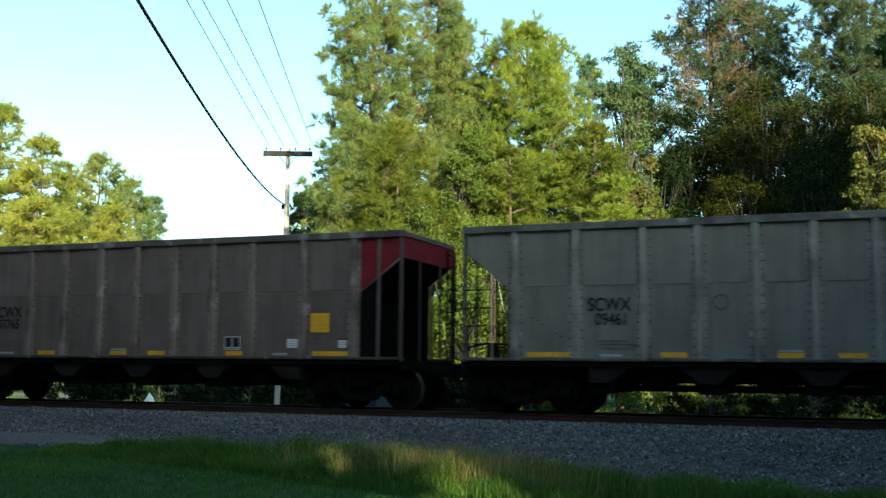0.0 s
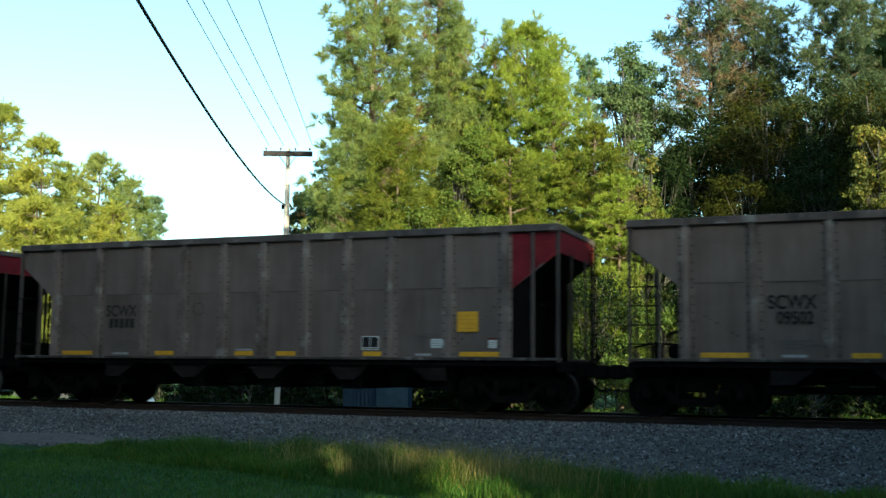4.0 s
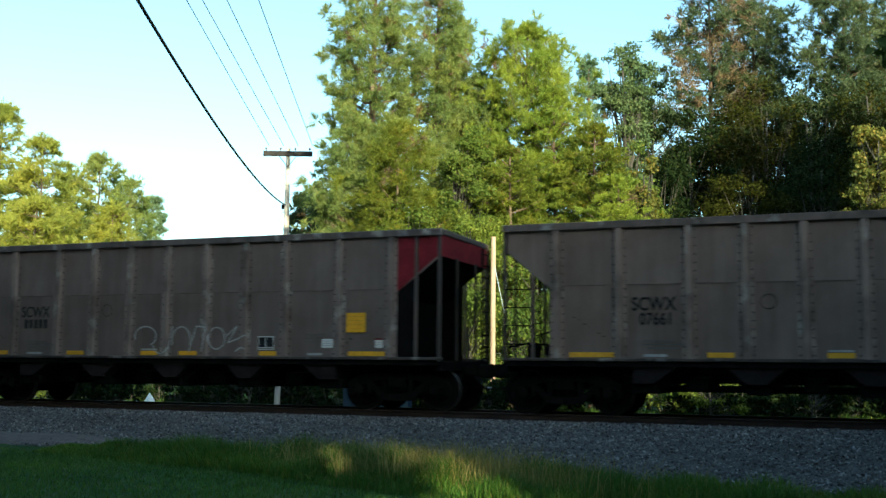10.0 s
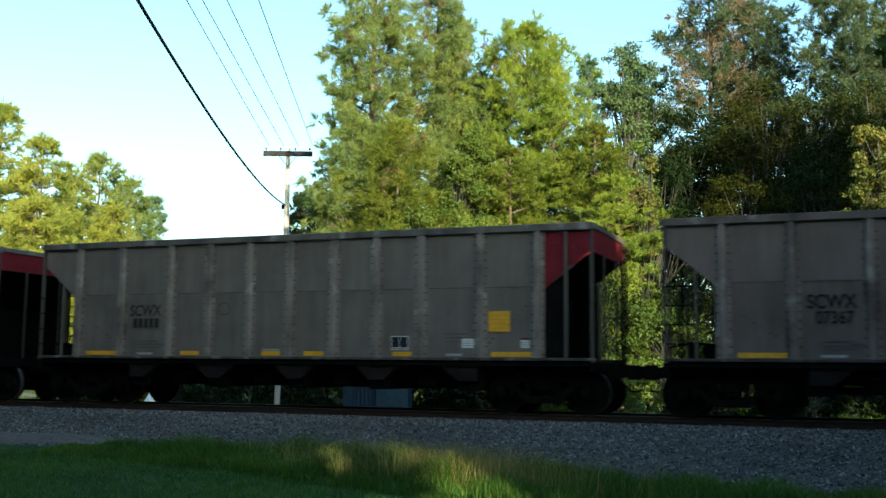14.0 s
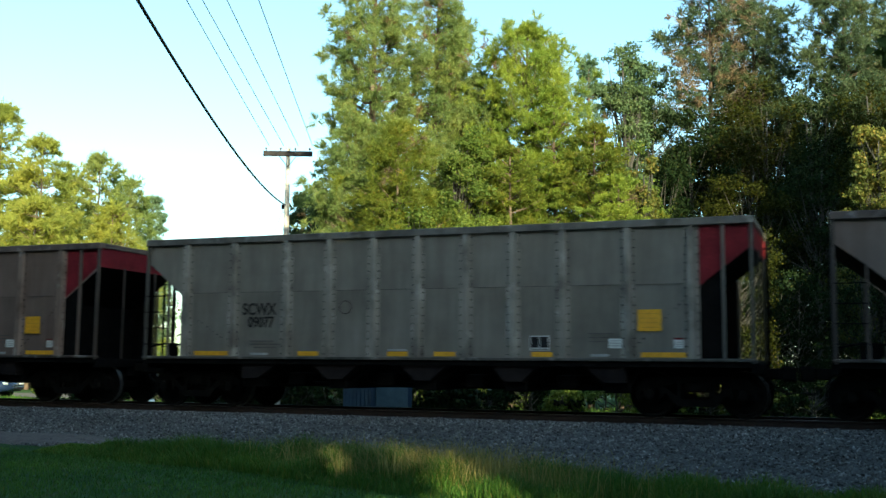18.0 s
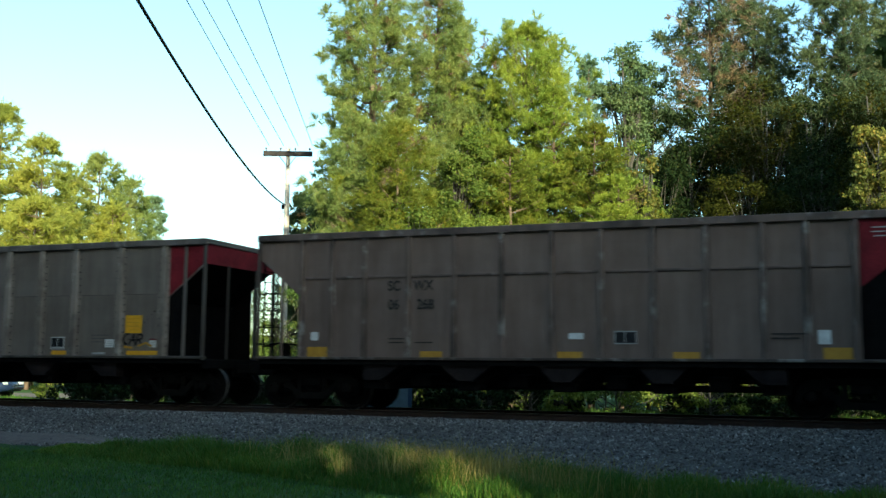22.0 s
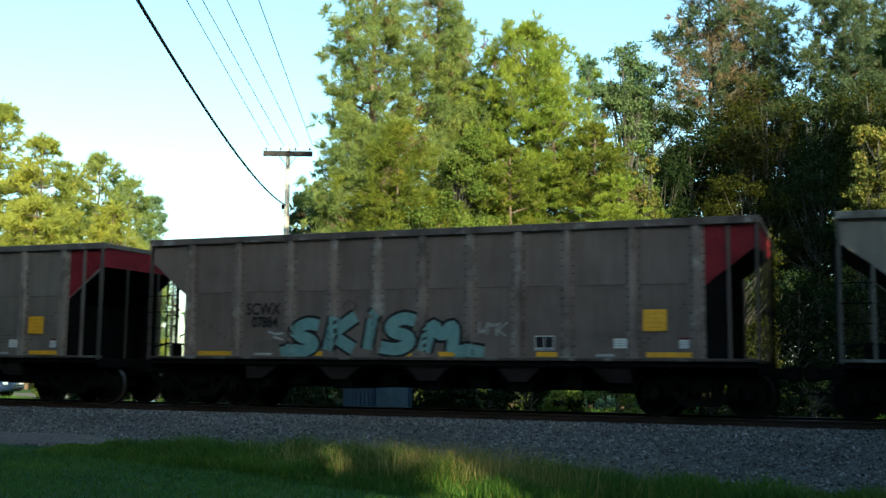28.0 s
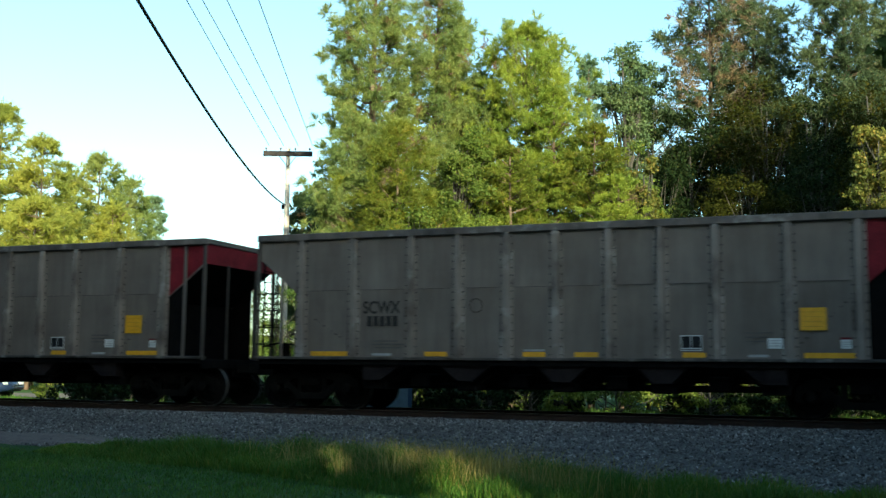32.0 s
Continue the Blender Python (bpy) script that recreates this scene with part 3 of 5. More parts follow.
def woods():
    # sunlit pines far down the line
    far = dict(gap=0.75, limbs=5, fill=0.75, puff=0.62, shoots=9, needles=12, length=0.42, width=0.032, flat=0.45, lift=0.3, brown=0.02)
    pine(-54.6, 55.5, 19.4, 3.2, 1.0, 11, PINE_GOLD, "tall sunlit pine with a dense yellow-green crown", **far)
    pine(-49.4, 54.1, 16.2, 3.4, 0.8, 12, PINE_GOLD, "sunlit pine with spreading yellow-green boughs", **far)
    pine(-51.0, 61.9, 16.5, 3.3, 0.8, 13, PINE_HAZE, "sunlit pine with a ragged rounded top", **far)
    pine(-53.0, 68.0, 16.0, 2.9, 0.8, 14, PINE_HAZE, "green pine behind the sunlit pines", **far)
    pine(-58.5, 68.5, 16.6, 3.7, 0.8, 15, PINE_GOLD, "smaller green pine at the end of the row", **far)
    pine(-55.8, 74.8, 15.8, 1.9, 0.8, 16, PINE_GREY, "slender grey-green conifer standing apart", gap=0.6, limbs=5, puff=0.5, shoots=9, needles=12, length=0.36, width=0.03, top_round=0.15, flat=0.8)
    pine(-59.6, 56.7, 17.8, 3.4, 0.8, 19, PINE_GOLD, "sunlit pine in a row of pines", **far)
    pine(-46.6, 50.8, 11.4, 3.0, 0.8, 17, PINE_GOLD, "low sunlit pine in front of taller pines", **far)
    pine(-44.5, 55.5, 11.6, 2.6, 0.8, 18, PINE_GOLD, "low sunlit pine with drooping boughs", **far)
    # pines and broadleaved trees behind the train
    broadleaf(-20.9, 40.0, 11.0, 1.0, 4.0, 49, LEAF_GREY, 3600, 0.12, 40, 0.06, "slim tree with ragged leaves beside the tall pines")
    pine(-34.1, 61.9, 12.9, 1.4, 0.6, 21, PINE_DARK, "small dark pine behind the utility pole", gap=0.6, puff=0.5, length=0.34, width=0.026, top_round=0.3)
    pine(-31.2, 60.1, 12.1, 1.2, 0.6, 22, PINE_DARK, "small dark pine beside another behind the pole", gap=0.6, puff=0.5, length=0.34, width=0.026, top_round=0.3)
    tall = dict(gap=0.56, limbs=6, puff=0.44, shoots=12, needles=18, brown=0.06, fill=0.85)
    pine(-19.2, 40.8, 22.2, 2.3, 3.0, 23, PINE, "very tall loblolly pine with tufted green boughs", **tall)
    pine(-17.6, 44.0, 19.6, 2.6, 3.0, 24, PINE, "tall loblolly pine with a tufted top", **tall)
    pine(-19.3, 39.2, 11.8, 1.7, 1.5, 44, PINE, "young pine with drooping lower boughs", gap=0.5, limbs=6, puff=0.5, top_round=0.45, brown=0.05)
    pine(-16.6, 37.8, 10.9, 2.0, 1.5, 25, PINE_YELLOW, "young sunlit pine with tufted boughs", gap=0.5, limbs=6, puff=0.52, top_round=0.5, brown=0.05)
    pine(-17.1, 47.4, 18.4, 1.5, 6.0, 26, PINE, "slim pine whose top stands above its neighbours", gap=0.6, limbs=5, top_round=0.3)
    pine(-13.3, 44.4, 16.7, 3.0, 2.0, 27, PINE_LIME, "broad sunlit pine with a rounded yellow-green top", gap=0.55, limbs=7, fill=0.8, puff=0.42, shoots=12, needles=17, top_round=0.68, lift=0.9, brown=0.03)
    pine(-15.6, 45.5, 15.2, 1.7, 3.0, 117, PINE, "pine between taller pines", gap=0.55, limbs=6, top_round=0.4)
    broadleaf(-10.4, 62.5, 20.0, 2.6, 3.0, 118, LEAF_DARK, 16000, 0.17, 90, 0.18, "dark tree filling the wood behind the conifers")
    broadleaf(-3.0, 36.6, 6.9, 1.3, 0.3, 125, LEAF_OLIVE, 9000, 0.09, 120, 0.022, "slender young tree with sparse olive-green leaves")
    broadleaf(-14.2, 39.4, 11.6, 1.35, 0.6, 28, LEAF, 36000, 0.10, 170, 0.12, "slender sunlit broadleaved tree with fresh green leaves")
    feather = dict(gap=0.6, limbs=6, fill=0.8, puff=0.40, shoots=11, needles=15, length=0.2, width=0.016, flat=0.4, lift=0.2)
    pine(-11.3, 42.8, 13.4, 2.6, 1.5, 29, PINE_LIME, "feathery conifer with layered yellow-green boughs", top_round=0.5, **feather)
    pine(-9.5, 41.2, 11.4, 2.2, 1.0, 30, PINE_YELLOW, "feathery young conifer with yellow-green boughs", top_round=0.4, **feather)
    pine(-12.4, 39.8, 10.2, 1.9, 1.0, 115, PINE_YELLOW, "feathery young conifer in front of the pines", top_round=0.4, **feather)
    pine(-8.0, 39.8, 8.8, 1.8, 0.8, 116, PINE_LIME, "small conifer with bright layered boughs", top_round=0.35, **feather)
    broadleaf(-7.1, 40.6, 10.6, 0.75, 0.6, 31, LEAF_AUTUMN, 11000, 0.10, 90, 0.09, "slim tree with yellow and orange turning leaves")
    broadleaf(-8.4, 43.0, 11.6, 1.7, 0.5, 32, LEAF, 20000, 0.11, 90, 0.12, "low broadleaved tree with green leaves")
    pine(-13.7, 59.0, 19.6, 0.9, 6.0, 33, PINE_GREY, "thin conifer top behind the broadleaved trees", gap=0.7, limbs=4, puff=0.5, width=0.024, top_round=0.2)
    broadleaf(-11.5, 59.9, 21.9, 1.9, 6.0, 34, LEAF_GREY, 24000, 0.15, 120, 0.2, "tall grey-green tree behind the others")
    broadleaf(-15.5, 37.2, 8.4, 1.7, 0.4, 111, LEAF, 22000, 0.09, 110, 0.1, "sunlit young tree with green leaves")
    broadleaf(-12.9, 37.4, 7.8, 1.7, 0.4, 112, LEAF_BRIGHT, 22000, 0.09, 110, 0.1, "sunlit young tree with yellow-green leaves")
    broadleaf(-10.4, 38.4, 7.4, 1.5, 0.4, 113, LEAF, 16000, 0.09, 100, 0.1, "sunlit young tree with small green leaves")
    # the darker trees farther along, shade put into their leaf colours
    dark = dict(gap=0.8, limbs=6, puff=0.62, shoots=10, needles=13, length=0.38, width=0.026)
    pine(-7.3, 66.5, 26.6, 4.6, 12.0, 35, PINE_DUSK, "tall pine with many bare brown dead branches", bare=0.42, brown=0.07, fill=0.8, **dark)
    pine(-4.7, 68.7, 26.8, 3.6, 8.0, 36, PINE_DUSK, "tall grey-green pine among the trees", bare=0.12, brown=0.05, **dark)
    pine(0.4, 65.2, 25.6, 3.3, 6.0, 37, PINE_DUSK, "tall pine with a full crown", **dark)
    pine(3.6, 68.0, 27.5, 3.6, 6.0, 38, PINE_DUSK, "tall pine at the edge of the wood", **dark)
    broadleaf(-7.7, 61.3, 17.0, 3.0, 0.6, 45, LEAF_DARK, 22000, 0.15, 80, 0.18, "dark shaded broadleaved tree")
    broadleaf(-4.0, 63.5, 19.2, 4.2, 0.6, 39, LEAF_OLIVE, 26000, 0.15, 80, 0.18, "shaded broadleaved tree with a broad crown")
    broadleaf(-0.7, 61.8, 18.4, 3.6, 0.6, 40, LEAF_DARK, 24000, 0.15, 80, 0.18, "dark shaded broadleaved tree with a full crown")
    broadleaf(2.6, 60.3, 18.8, 3.4, 0.6, 41, LEAF_OLIVE, 22000, 0.15, 80, 0.18, "shaded broadleaved tree beside the pines")
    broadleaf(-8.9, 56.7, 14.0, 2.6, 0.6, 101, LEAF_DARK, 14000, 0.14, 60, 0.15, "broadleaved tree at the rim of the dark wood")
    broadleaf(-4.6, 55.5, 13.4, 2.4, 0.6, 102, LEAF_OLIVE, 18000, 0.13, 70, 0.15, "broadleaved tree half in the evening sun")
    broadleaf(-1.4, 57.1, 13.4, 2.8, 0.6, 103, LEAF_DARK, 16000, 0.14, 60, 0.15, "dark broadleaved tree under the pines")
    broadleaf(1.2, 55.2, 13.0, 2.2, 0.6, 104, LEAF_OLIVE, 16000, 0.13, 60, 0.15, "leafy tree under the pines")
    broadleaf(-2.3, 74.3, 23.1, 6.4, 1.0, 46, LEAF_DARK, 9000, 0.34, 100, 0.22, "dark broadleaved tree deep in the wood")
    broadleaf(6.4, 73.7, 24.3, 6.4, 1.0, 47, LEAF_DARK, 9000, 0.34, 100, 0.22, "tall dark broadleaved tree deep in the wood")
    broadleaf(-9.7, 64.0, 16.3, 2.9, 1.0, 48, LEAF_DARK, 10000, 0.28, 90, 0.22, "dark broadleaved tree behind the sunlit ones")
    broadleaf(1.2, 40.7, 11.2, 1.4, 0.6, 42, LEAF_AUTUMN, 26000, 0.115, 120, 0.05, "young tree with pale yellowing leaves")
    # undergrowth along the wood's edge; leaf colours carry its light and shade
    rng = np.random.default_rng(77)
    for i, (x, y) in enumerate([(-20.0, 36.2), (-17.3, 35.2), (-15.2, 35.4), (-12.8, 35.8), (-10.8, 36.6), (-8.6, 37.6), (-6.2, 38.4), (-4.0, 39.6), (-1.6, 39.4), (0.8, 38.2), (3.4, 38.0)]):
        broadleaf(x, y, rng.uniform(3.8, 5.8), rng.uniform(1.6, 2.2), 0.1, 50 + i, (LEAF, LEAF_DARK, LEAF, LEAF_BRIGHT)[i % 4] if x < -4 else LEAF_DARK, 8500, 0.10, 70, 0.035,
                  "sunlit leafy green shrub at the edge of the wood" if x < -4 else "dark leafy shrub under the trees", 3, "shrub", "shrub")
    # bright and dark leaf colours stand in for sun and shade on these bushes
    for i, (x, y, h, r) in enumerate([(-9.0, 30.2, 1.5, 0.9), (-11.7, 28.7, 1.5, 0.9), (-11.2, 29.4, 1.4, 0.9), (-10.3, 29.2, 1.5, 0.8), (-8.5, 32.1, 1.5, 0.9), (-5.5, 34.9, 1.9, 1.2), (-6.3, 32.2, 2.0, 1.3), (-3.9, 34.0, 1.8, 1.3), (-1.0, 33.0, 1.5, 1.2)]):
        broadleaf(x, y, h, r, 0.1, 90 + i, LEAF_BRIGHT if i in (4, 5, 7) else LEAF if i == 6 else LEAF_DARK, 2600, 0.10, 30, 0.03, "low leafy bush beyond the track", 3, "shrub", "shrub")
    # dark bushes added to stand in for the shade beyond the train
    for i in range(1, 7):
        broadleaf(-22.4 + i * 1.25 + rng.uniform(-0.3, 0.3), 30.8 + rng.uniform(-0.8, 1.6), rng.uniform(0.9, 1.5), rng.uniform(0.7, 1.0), 0.05, 200 + i, LEAF_DARK, 1500, 0.10, 26, 0.02, "low bush in shade-toned leaves in the rough grass", 3, "shrub", "shrub")
    for i, (x, y, h) in enumerate([(-24.8, 29.3, 1.15), (-24.3, 29.5, 1.15), (-23.8, 29.7, 1.15), (-23.3, 29.9, 1.15), (-27.4, 35.5, 1.35), (-27.1, 36.2, 1.35), (-26.1, 36, 1.35), (-18.8, 31.2, 1.15), (-18.1, 31.4, 1.15), (-17.4, 31.2, 1.15), (-16.4, 31.0, 1.15), (-10.8, 28.2, 1.1), (-10.2, 28.1, 1.1), (-9.7, 28.0, 1.1), (-21.1, 31, 1.1), (-20.4, 31.1, 1.1), (-19.6, 31, 1.1), (-8.9, 33, 1), (-8.5, 33.2, 1), (-5.1, 34.5, 1), (-4.4, 34.7, 1), (-3.7, 35, 1), (-3, 35.3, 1), (-2.3, 35.5, 1), (-1.6, 35.8, 1), (-0.9, 36.1, 1), (-0.3, 36.3, 1), (0.4, 36.6, 1), (1.1, 36.9, 1)]):
        broadleaf(x, y, h, 0.95, -0.15, 240 + i, LEAF_DARK, 1400, 0.13, 40, 0.02, "low bush in shade-toned leaves in the rough grass", 3, "shrub", "shrub")
    broadleaf(-31.3, 35.1, 1.2, 0.6, 0.05, 220, LEAF_BRIGHT, 1500, 0.10, 26, 0.02, "small bright yellow-green bush", 3, "shrub", "shrub")
    # low growth far down the line
    for i, (x, y, h, r) in enumerate([(-49, 93, 4.5, 5), (-58, 102, 5.0, 6), (-41, 88, 4.0, 4.5), (-66, 110, 5.5, 6)]):
        broadleaf(x, y, h, r, 0.2, 80 + i, LEAF_BRIGHT, 4500, 0.3, 45, 0.08, "distant sunlit hedge of bushes", 3, "shrub", "shrub")


woods()


def shade_trees():
    """Unseen trees, added on the near side of the line to keep the evening sun off the train, with one gap low down
    between them.
    """
    rows = []
    for x in (3.4, 15.6, 18.6, 22.0):
        rows.append((x, -4.0, 14.9, 2.9, 0.3))
    rows += [(1.9, -5.0, 17.0, 2.7, 0.3), (13.6, -4.2, 14.9, 2.3, 0.3), (11.4, -4.6, 15.0, 2.4, 10.2), (9.0, -4.2, 15.0, 2.9, 10.3), (8.9, -4.6, 4.6, 2.2, 0.2)]
    for x in (0.2, 2.4, 4.6, 6.8, 17.9, 20.2, 22.4, 25.4):
        rows.append((x, -8.0, 16.0, 2.9, 0.3))
    rows += [(9.6, -8.8, 16.4, 2.6, 12.0), (12.2, -8.2, 16.6, 3.0, 12.1), (15.0, -8.6, 16.6, 2.8, 12.2), (12.2, -8.6, 6.2, 2.2, 0.2)]
    for x in (-3.0, 1.0, 4.4, 7.2, 9.6, 21.4, 24.6, 28.0):
        rows.append((x, -12.4, 17.6, 3.7, 0.3))
    rows += [(12.9, -12.8, 18.0, 2.8, 13.2), (15.6, -12.2, 18.2, 3.4, 13.4), (18.4, -12.8, 18.2, 2.8, 13.5), (15.6, -12.6, 7.2, 2.4, 0.2)]
    # unseen low trees added on the open flanks to dim the sky light
    rows += [(6.2, 13.8, 7.6, 3.4, 0.3), (5.8, 7.6, 7.4, 3.0, 0.3), (11.5, 16.0, 7.6, 3.6, 0.3), (11.4, 2.6, 8.5, 2.6, 0.3), (17, 13, 8.2, 4.2, 0.3), (-18.7, 8.2, 10.8, 3.6, 0.3), (-25, 10.2, 11.2, 4.4, 0.3), (-14.5, 4.6, 11, 3.2, 0.3), (-30, 3.0, 10, 4.4, 0.3), (-38, 8.0, 9, 4.8, 0.3), (-47, 12, 10, 5.2, 0.3), (-21, -6.0, 10, 4.4, 0.3), (-12, -13.0, 12, 4.6, 0.3), (-30, -10, 13, 5.0, 0.3)]
    # unseen tall trees added farther along, whose shade falls on the wood
    rows += [(6.8, 46.0, 21.5, 3.8, 0.6), (10.4, 41.6, 17.5, 4.4, 0.6), (9.6, 51.5, 20, 4.4, 0.6), (14.6, 46.5, 18, 4.8, 0.6), (6.0, 53.6, 20.5, 3.4, 0.6), (16, 38, 18, 4.6, 0.6), (5.0, 49.6, 20.5, 2.8, 0.6), (9.4, 30.0, 9.5, 3.4, 0.3), (6.2, 35.0, 8.2, 2.5, 0.3), (11.2, 27.0, 10.5, 3.6, 0.3)]
    for k, (x, y, h, r, low) in enumerate(rows):
        broadleaf(x, y, h, r, low, 120 + k, LEAF_SHADE, 5200, 0.62, 95, 0.2, "unseen leafy tree added beside the railway for shade" if low < 5 else "unseen tall tree added for shade, with a bare lower trunk")


shade_trees()


# ---------------- the train ----------------
# Car space: x = 0 at the leading top corner, negative towards the rear; y = 0 on the track's centre line; z = 0 on the rail.
PITCH, BODY = 15.139, 13.80
SHEET, FACE = 1.50, 1.59
RIBS_A = [-12.66, -11.40, -10.04, -8.98, -7.92, -6.88, -5.80, -4.77, -3.73, -2.41, -1.18]
RIBS_B = [-12.66, -11.92, -11.14, -10.12, -9.08, -8.03, -6.97, -5.95, -4.92, -3.90, -2.86, -2.09, -1.24]


def text_mesh(body, size, bold=0.0):
    cu = bpy.data.curves.new("lettering", "FONT")
    cu.body, cu.size, cu.offset, cu.extrude = body, size, bold, 0.0015
    cu.align_x = "CENTER"
    tmp = bpy.data.objects.new("lettering", cu)
    scene.collection.objects.link(tmp)
    bpy.context.view_layer.update()
    me = bpy.data.meshes.new_from_object(tmp.evaluated_get(bpy.context.evaluated_depsgraph_get()))
    bpy.data.objects.remove(tmp)
    bpy.data.curves.remove(cu)
    return me


def lettering(body, parent, x, z, size, material, wide=1.0, bold=0.006, shear=0.0, y=-SHEET - 0.012):
    me = text_mesh(body, size, bold)
    me.materials.clear()
    me.materials.append(material)
    me.transform(Matrix(((wide, shear, 0, 0), (0, 0, -1, 0), (0, 1, 0, 0), (0, 0, 0, 1))))
    ob = new("lettering", me)
    ob.parent = parent
    ob.location = (x, y, z)
    return ob


def plate(name, parent, x0, x1, z0, z1, material, label="", y=-SHEET - 0.009, t=0.004):
    bm = bmesh.new()
    box(bm, x0, x1, y - t, y, z0, z1)
    return part(name, bm, material, parent, label)


def rib_mesh(wide, flange, deep, z0, z1, bolts):
    bm = bmesh.new()
    a, b = wide / 2, flange / 2
    prof = [(-b, -SHEET - 0.010), (-a - 0.02, -SHEET - 0.012), (-a, -SHEET - deep), (a, -SHEET - deep), (a + 0.02, -SHEET - 0.012), (b, -SHEET - 0.010), (b, -SHEET), (-b, -SHEET)]
    lo = [bm.verts.new((x, y, z0)) for x, y in prof]
    hi = [bm.verts.new((x, y, z1)) for x, y in prof]
    for i in range(len(prof)):
        j = (i + 1) % len(prof)
        bm.faces.new((lo[i], lo[j], hi[j], hi[i]))
    bm.faces.new(lo)
    bm.faces.new(list(reversed(hi)))
    # bolt heads get the dark ink colour in place of their own shadow
    if bolts:
        n = int((z1 - z0) / 0.155)
        for s in (-1, 1):
            for i in range(n):
                z = z0 + 0.08 + i * (z1 - z0 - 0.16) / (n - 1)
                cx, cy, r = s * (b + a + 0.02) / 2, -SHEET - 0.011, 0.020
                ring = [bm.verts.new((cx + r * math.cos(q), cy, z + r * math.sin(q))) for q in (0.5, 1.75, 3.0, 4.3, 5.5)]
                tip = [bm.verts.new((cx + r * 0.5 * math.cos(q), cy - 0.014, z + r * 0.5 * math.sin(q))) for q in (0.5, 1.75, 3.0, 4.3, 5.5)]
                for k in range(5):
                    bm.faces.new((ring[k], ring[(k + 1) % 5], tip[(k + 1) % 5], tip[k])).material_index = 1
                bm.faces.new(tip).material_index = 1
    return bm


def truck(parent, x):
    """A two-axle truck: side frames, bolster, springs, wheelsets."""
    tr = empty("truck")
    tr.parent = parent
    tr.location = (x, 0, 0)
    made = None
    for s in (-1, 1):
        if made is None:
            bm = bmesh.new()
            y0, y1 = -0.07, 0.07
            slab(bm, [(-1.16, 0.60), (-0.95, 0.76), (-0.35, 0.80), (0.35, 0.80), (0.95, 0.76), (1.16, 0.60), (1.16, 0.50), (0.70, 0.58), (0.36, 0.68), (-0.36, 0.68), (-0.70, 0.58), (-1.16, 0.50)], y0, y1)
            slab(bm, [(-0.72, 0.60), (-0.60, 0.62), (-0.30, 0.36), (0.30, 0.36), (0.60, 0.62), (0.72, 0.60), (0.36, 0.22), (-0.36, 0.22)], y0 + 0.01, y1 - 0.01)
            for q in (-1, 1):
                slab(bm, [(q * 0.36, 0.34), (q * 0.26, 0.34), (q * 0.26, 0.72), (q * 0.36, 0.72)], y0 + 0.02, y1 - 0.02)
                slab(bm, [(q * 1.16, 0.60), (q * 1.16, 0.34), (q * 1.06, 0.34), (q * 1.06, 0.60)], y0 + 0.015, y1 - 0.015)
                slab(bm, [(q * 0.70, 0.60), (q * 0.70, 0.36), (q * 0.62, 0.40), (q * 0.60, 0.60)], y0 + 0.015, y1 - 0.015)
            made = part("side_frame", bm, DARKSTEEL, tr)
            made.location = (0, s * 1.02, 0)
        else:
            share("side_frame", made, tr, 0, s * 1.02, 0)
    bm = bmesh.new()
    box(bm, -0.22, 0.22, -1.10, 1.10, 0.50, 0.70, 0.02)
    box(bm, -0.16, 0.16, -0.30, 0.30, 0.68, 0.86, 0.02)
    part("bolster", bm, DARKSTEEL, tr)
    spring = None
    for s in (-1, 1):
        for q in (-0.14, 0.0, 0.14):
            if spring is None:
                bm = bmesh.new()
                pts = [(0.055 * math.cos(i * 1.5), 0.055 * math.sin(i * 1.5), 0.36 + i * 0.0085) for i in range(18)]
                tube(bm, pts, 0.012, 3)
                spring = part("spring", bm, DARKSTEEL, tr)
                spring.location = (q, s * 1.02, 0)
            else:
                share("spring", spring, tr, q, s * 1.02, 0)
    bm = bmesh.new()
    for s in (-1, 1):
        prof = [(0.655, 0.11), (0.665, 0.20), (0.70, 0.23), (0.675, 0.36), (0.665, 0.41), (0.66, 0.485), (0.685, 0.485), (0.70, 0.462), (0.80, 0.456), (0.80, 0.39), (0.735, 0.37), (0.745, 0.24), (0.80, 0.20), (0.80, 0.11)]
        lathe_y(bm, [(s * y, r) for y, r in prof], 0, 0, 22)
        lathe_y(bm, [(s * 0.80, 0.075), (s * 1.10, 0.075), (s * 1.10, 0.115), (s * 1.15, 0.10), (s * 1.155, 0.03)], 0, 0, 14)
        for k in range(3):
            q = k * 2.094
            box(bm, 0.06 * math.cos(q) - 0.015, 0.06 * math.cos(q) + 0.015, min(s * 1.15, s * 1.175), max(s * 1.15, s * 1.175), 0.06 * math.sin(q) - 0.015, 0.06 * math.sin(q) + 0.015)
    lathe_y(bm, [(-0.66, 0.085), (0.66, 0.085)], 0, 0, 12)
    for f in bm.faces:
        c = f.calc_center_median()
        if 0.70 < abs(c.y) < 0.80 and math.hypot(c.x, c.z) > 0.44:
            f.material_index = 1
    ws = part("wheelset", bm, (WHEELSTEEL, TREAD), tr)
    ws.location = (0.889, 0, 0.457)
    share("wheelset", ws, tr, -0.889, 0, 0.457)
    return tr


def marks_a(car):
    for x0, x1 in ((-12.41, -11.51), (-9.72, -9.22), (-7.57, -7.10), (-6.50, -6.02), (-4.38, -3.94), (-2.17, -1.29)):
        plate("yellow_stripe", car, x0, x1, 1.165, 1.262, YELLOW, "yellow reflective stripe")
    plate("plate_holder", car, -10.93, -10.48, 1.175, 1.225, GREYPAINT, "dull white strip")
    plate("plate_holder", car, -3.16, -2.80, 1.175, 1.225, GREYPAINT, "dull white strip")
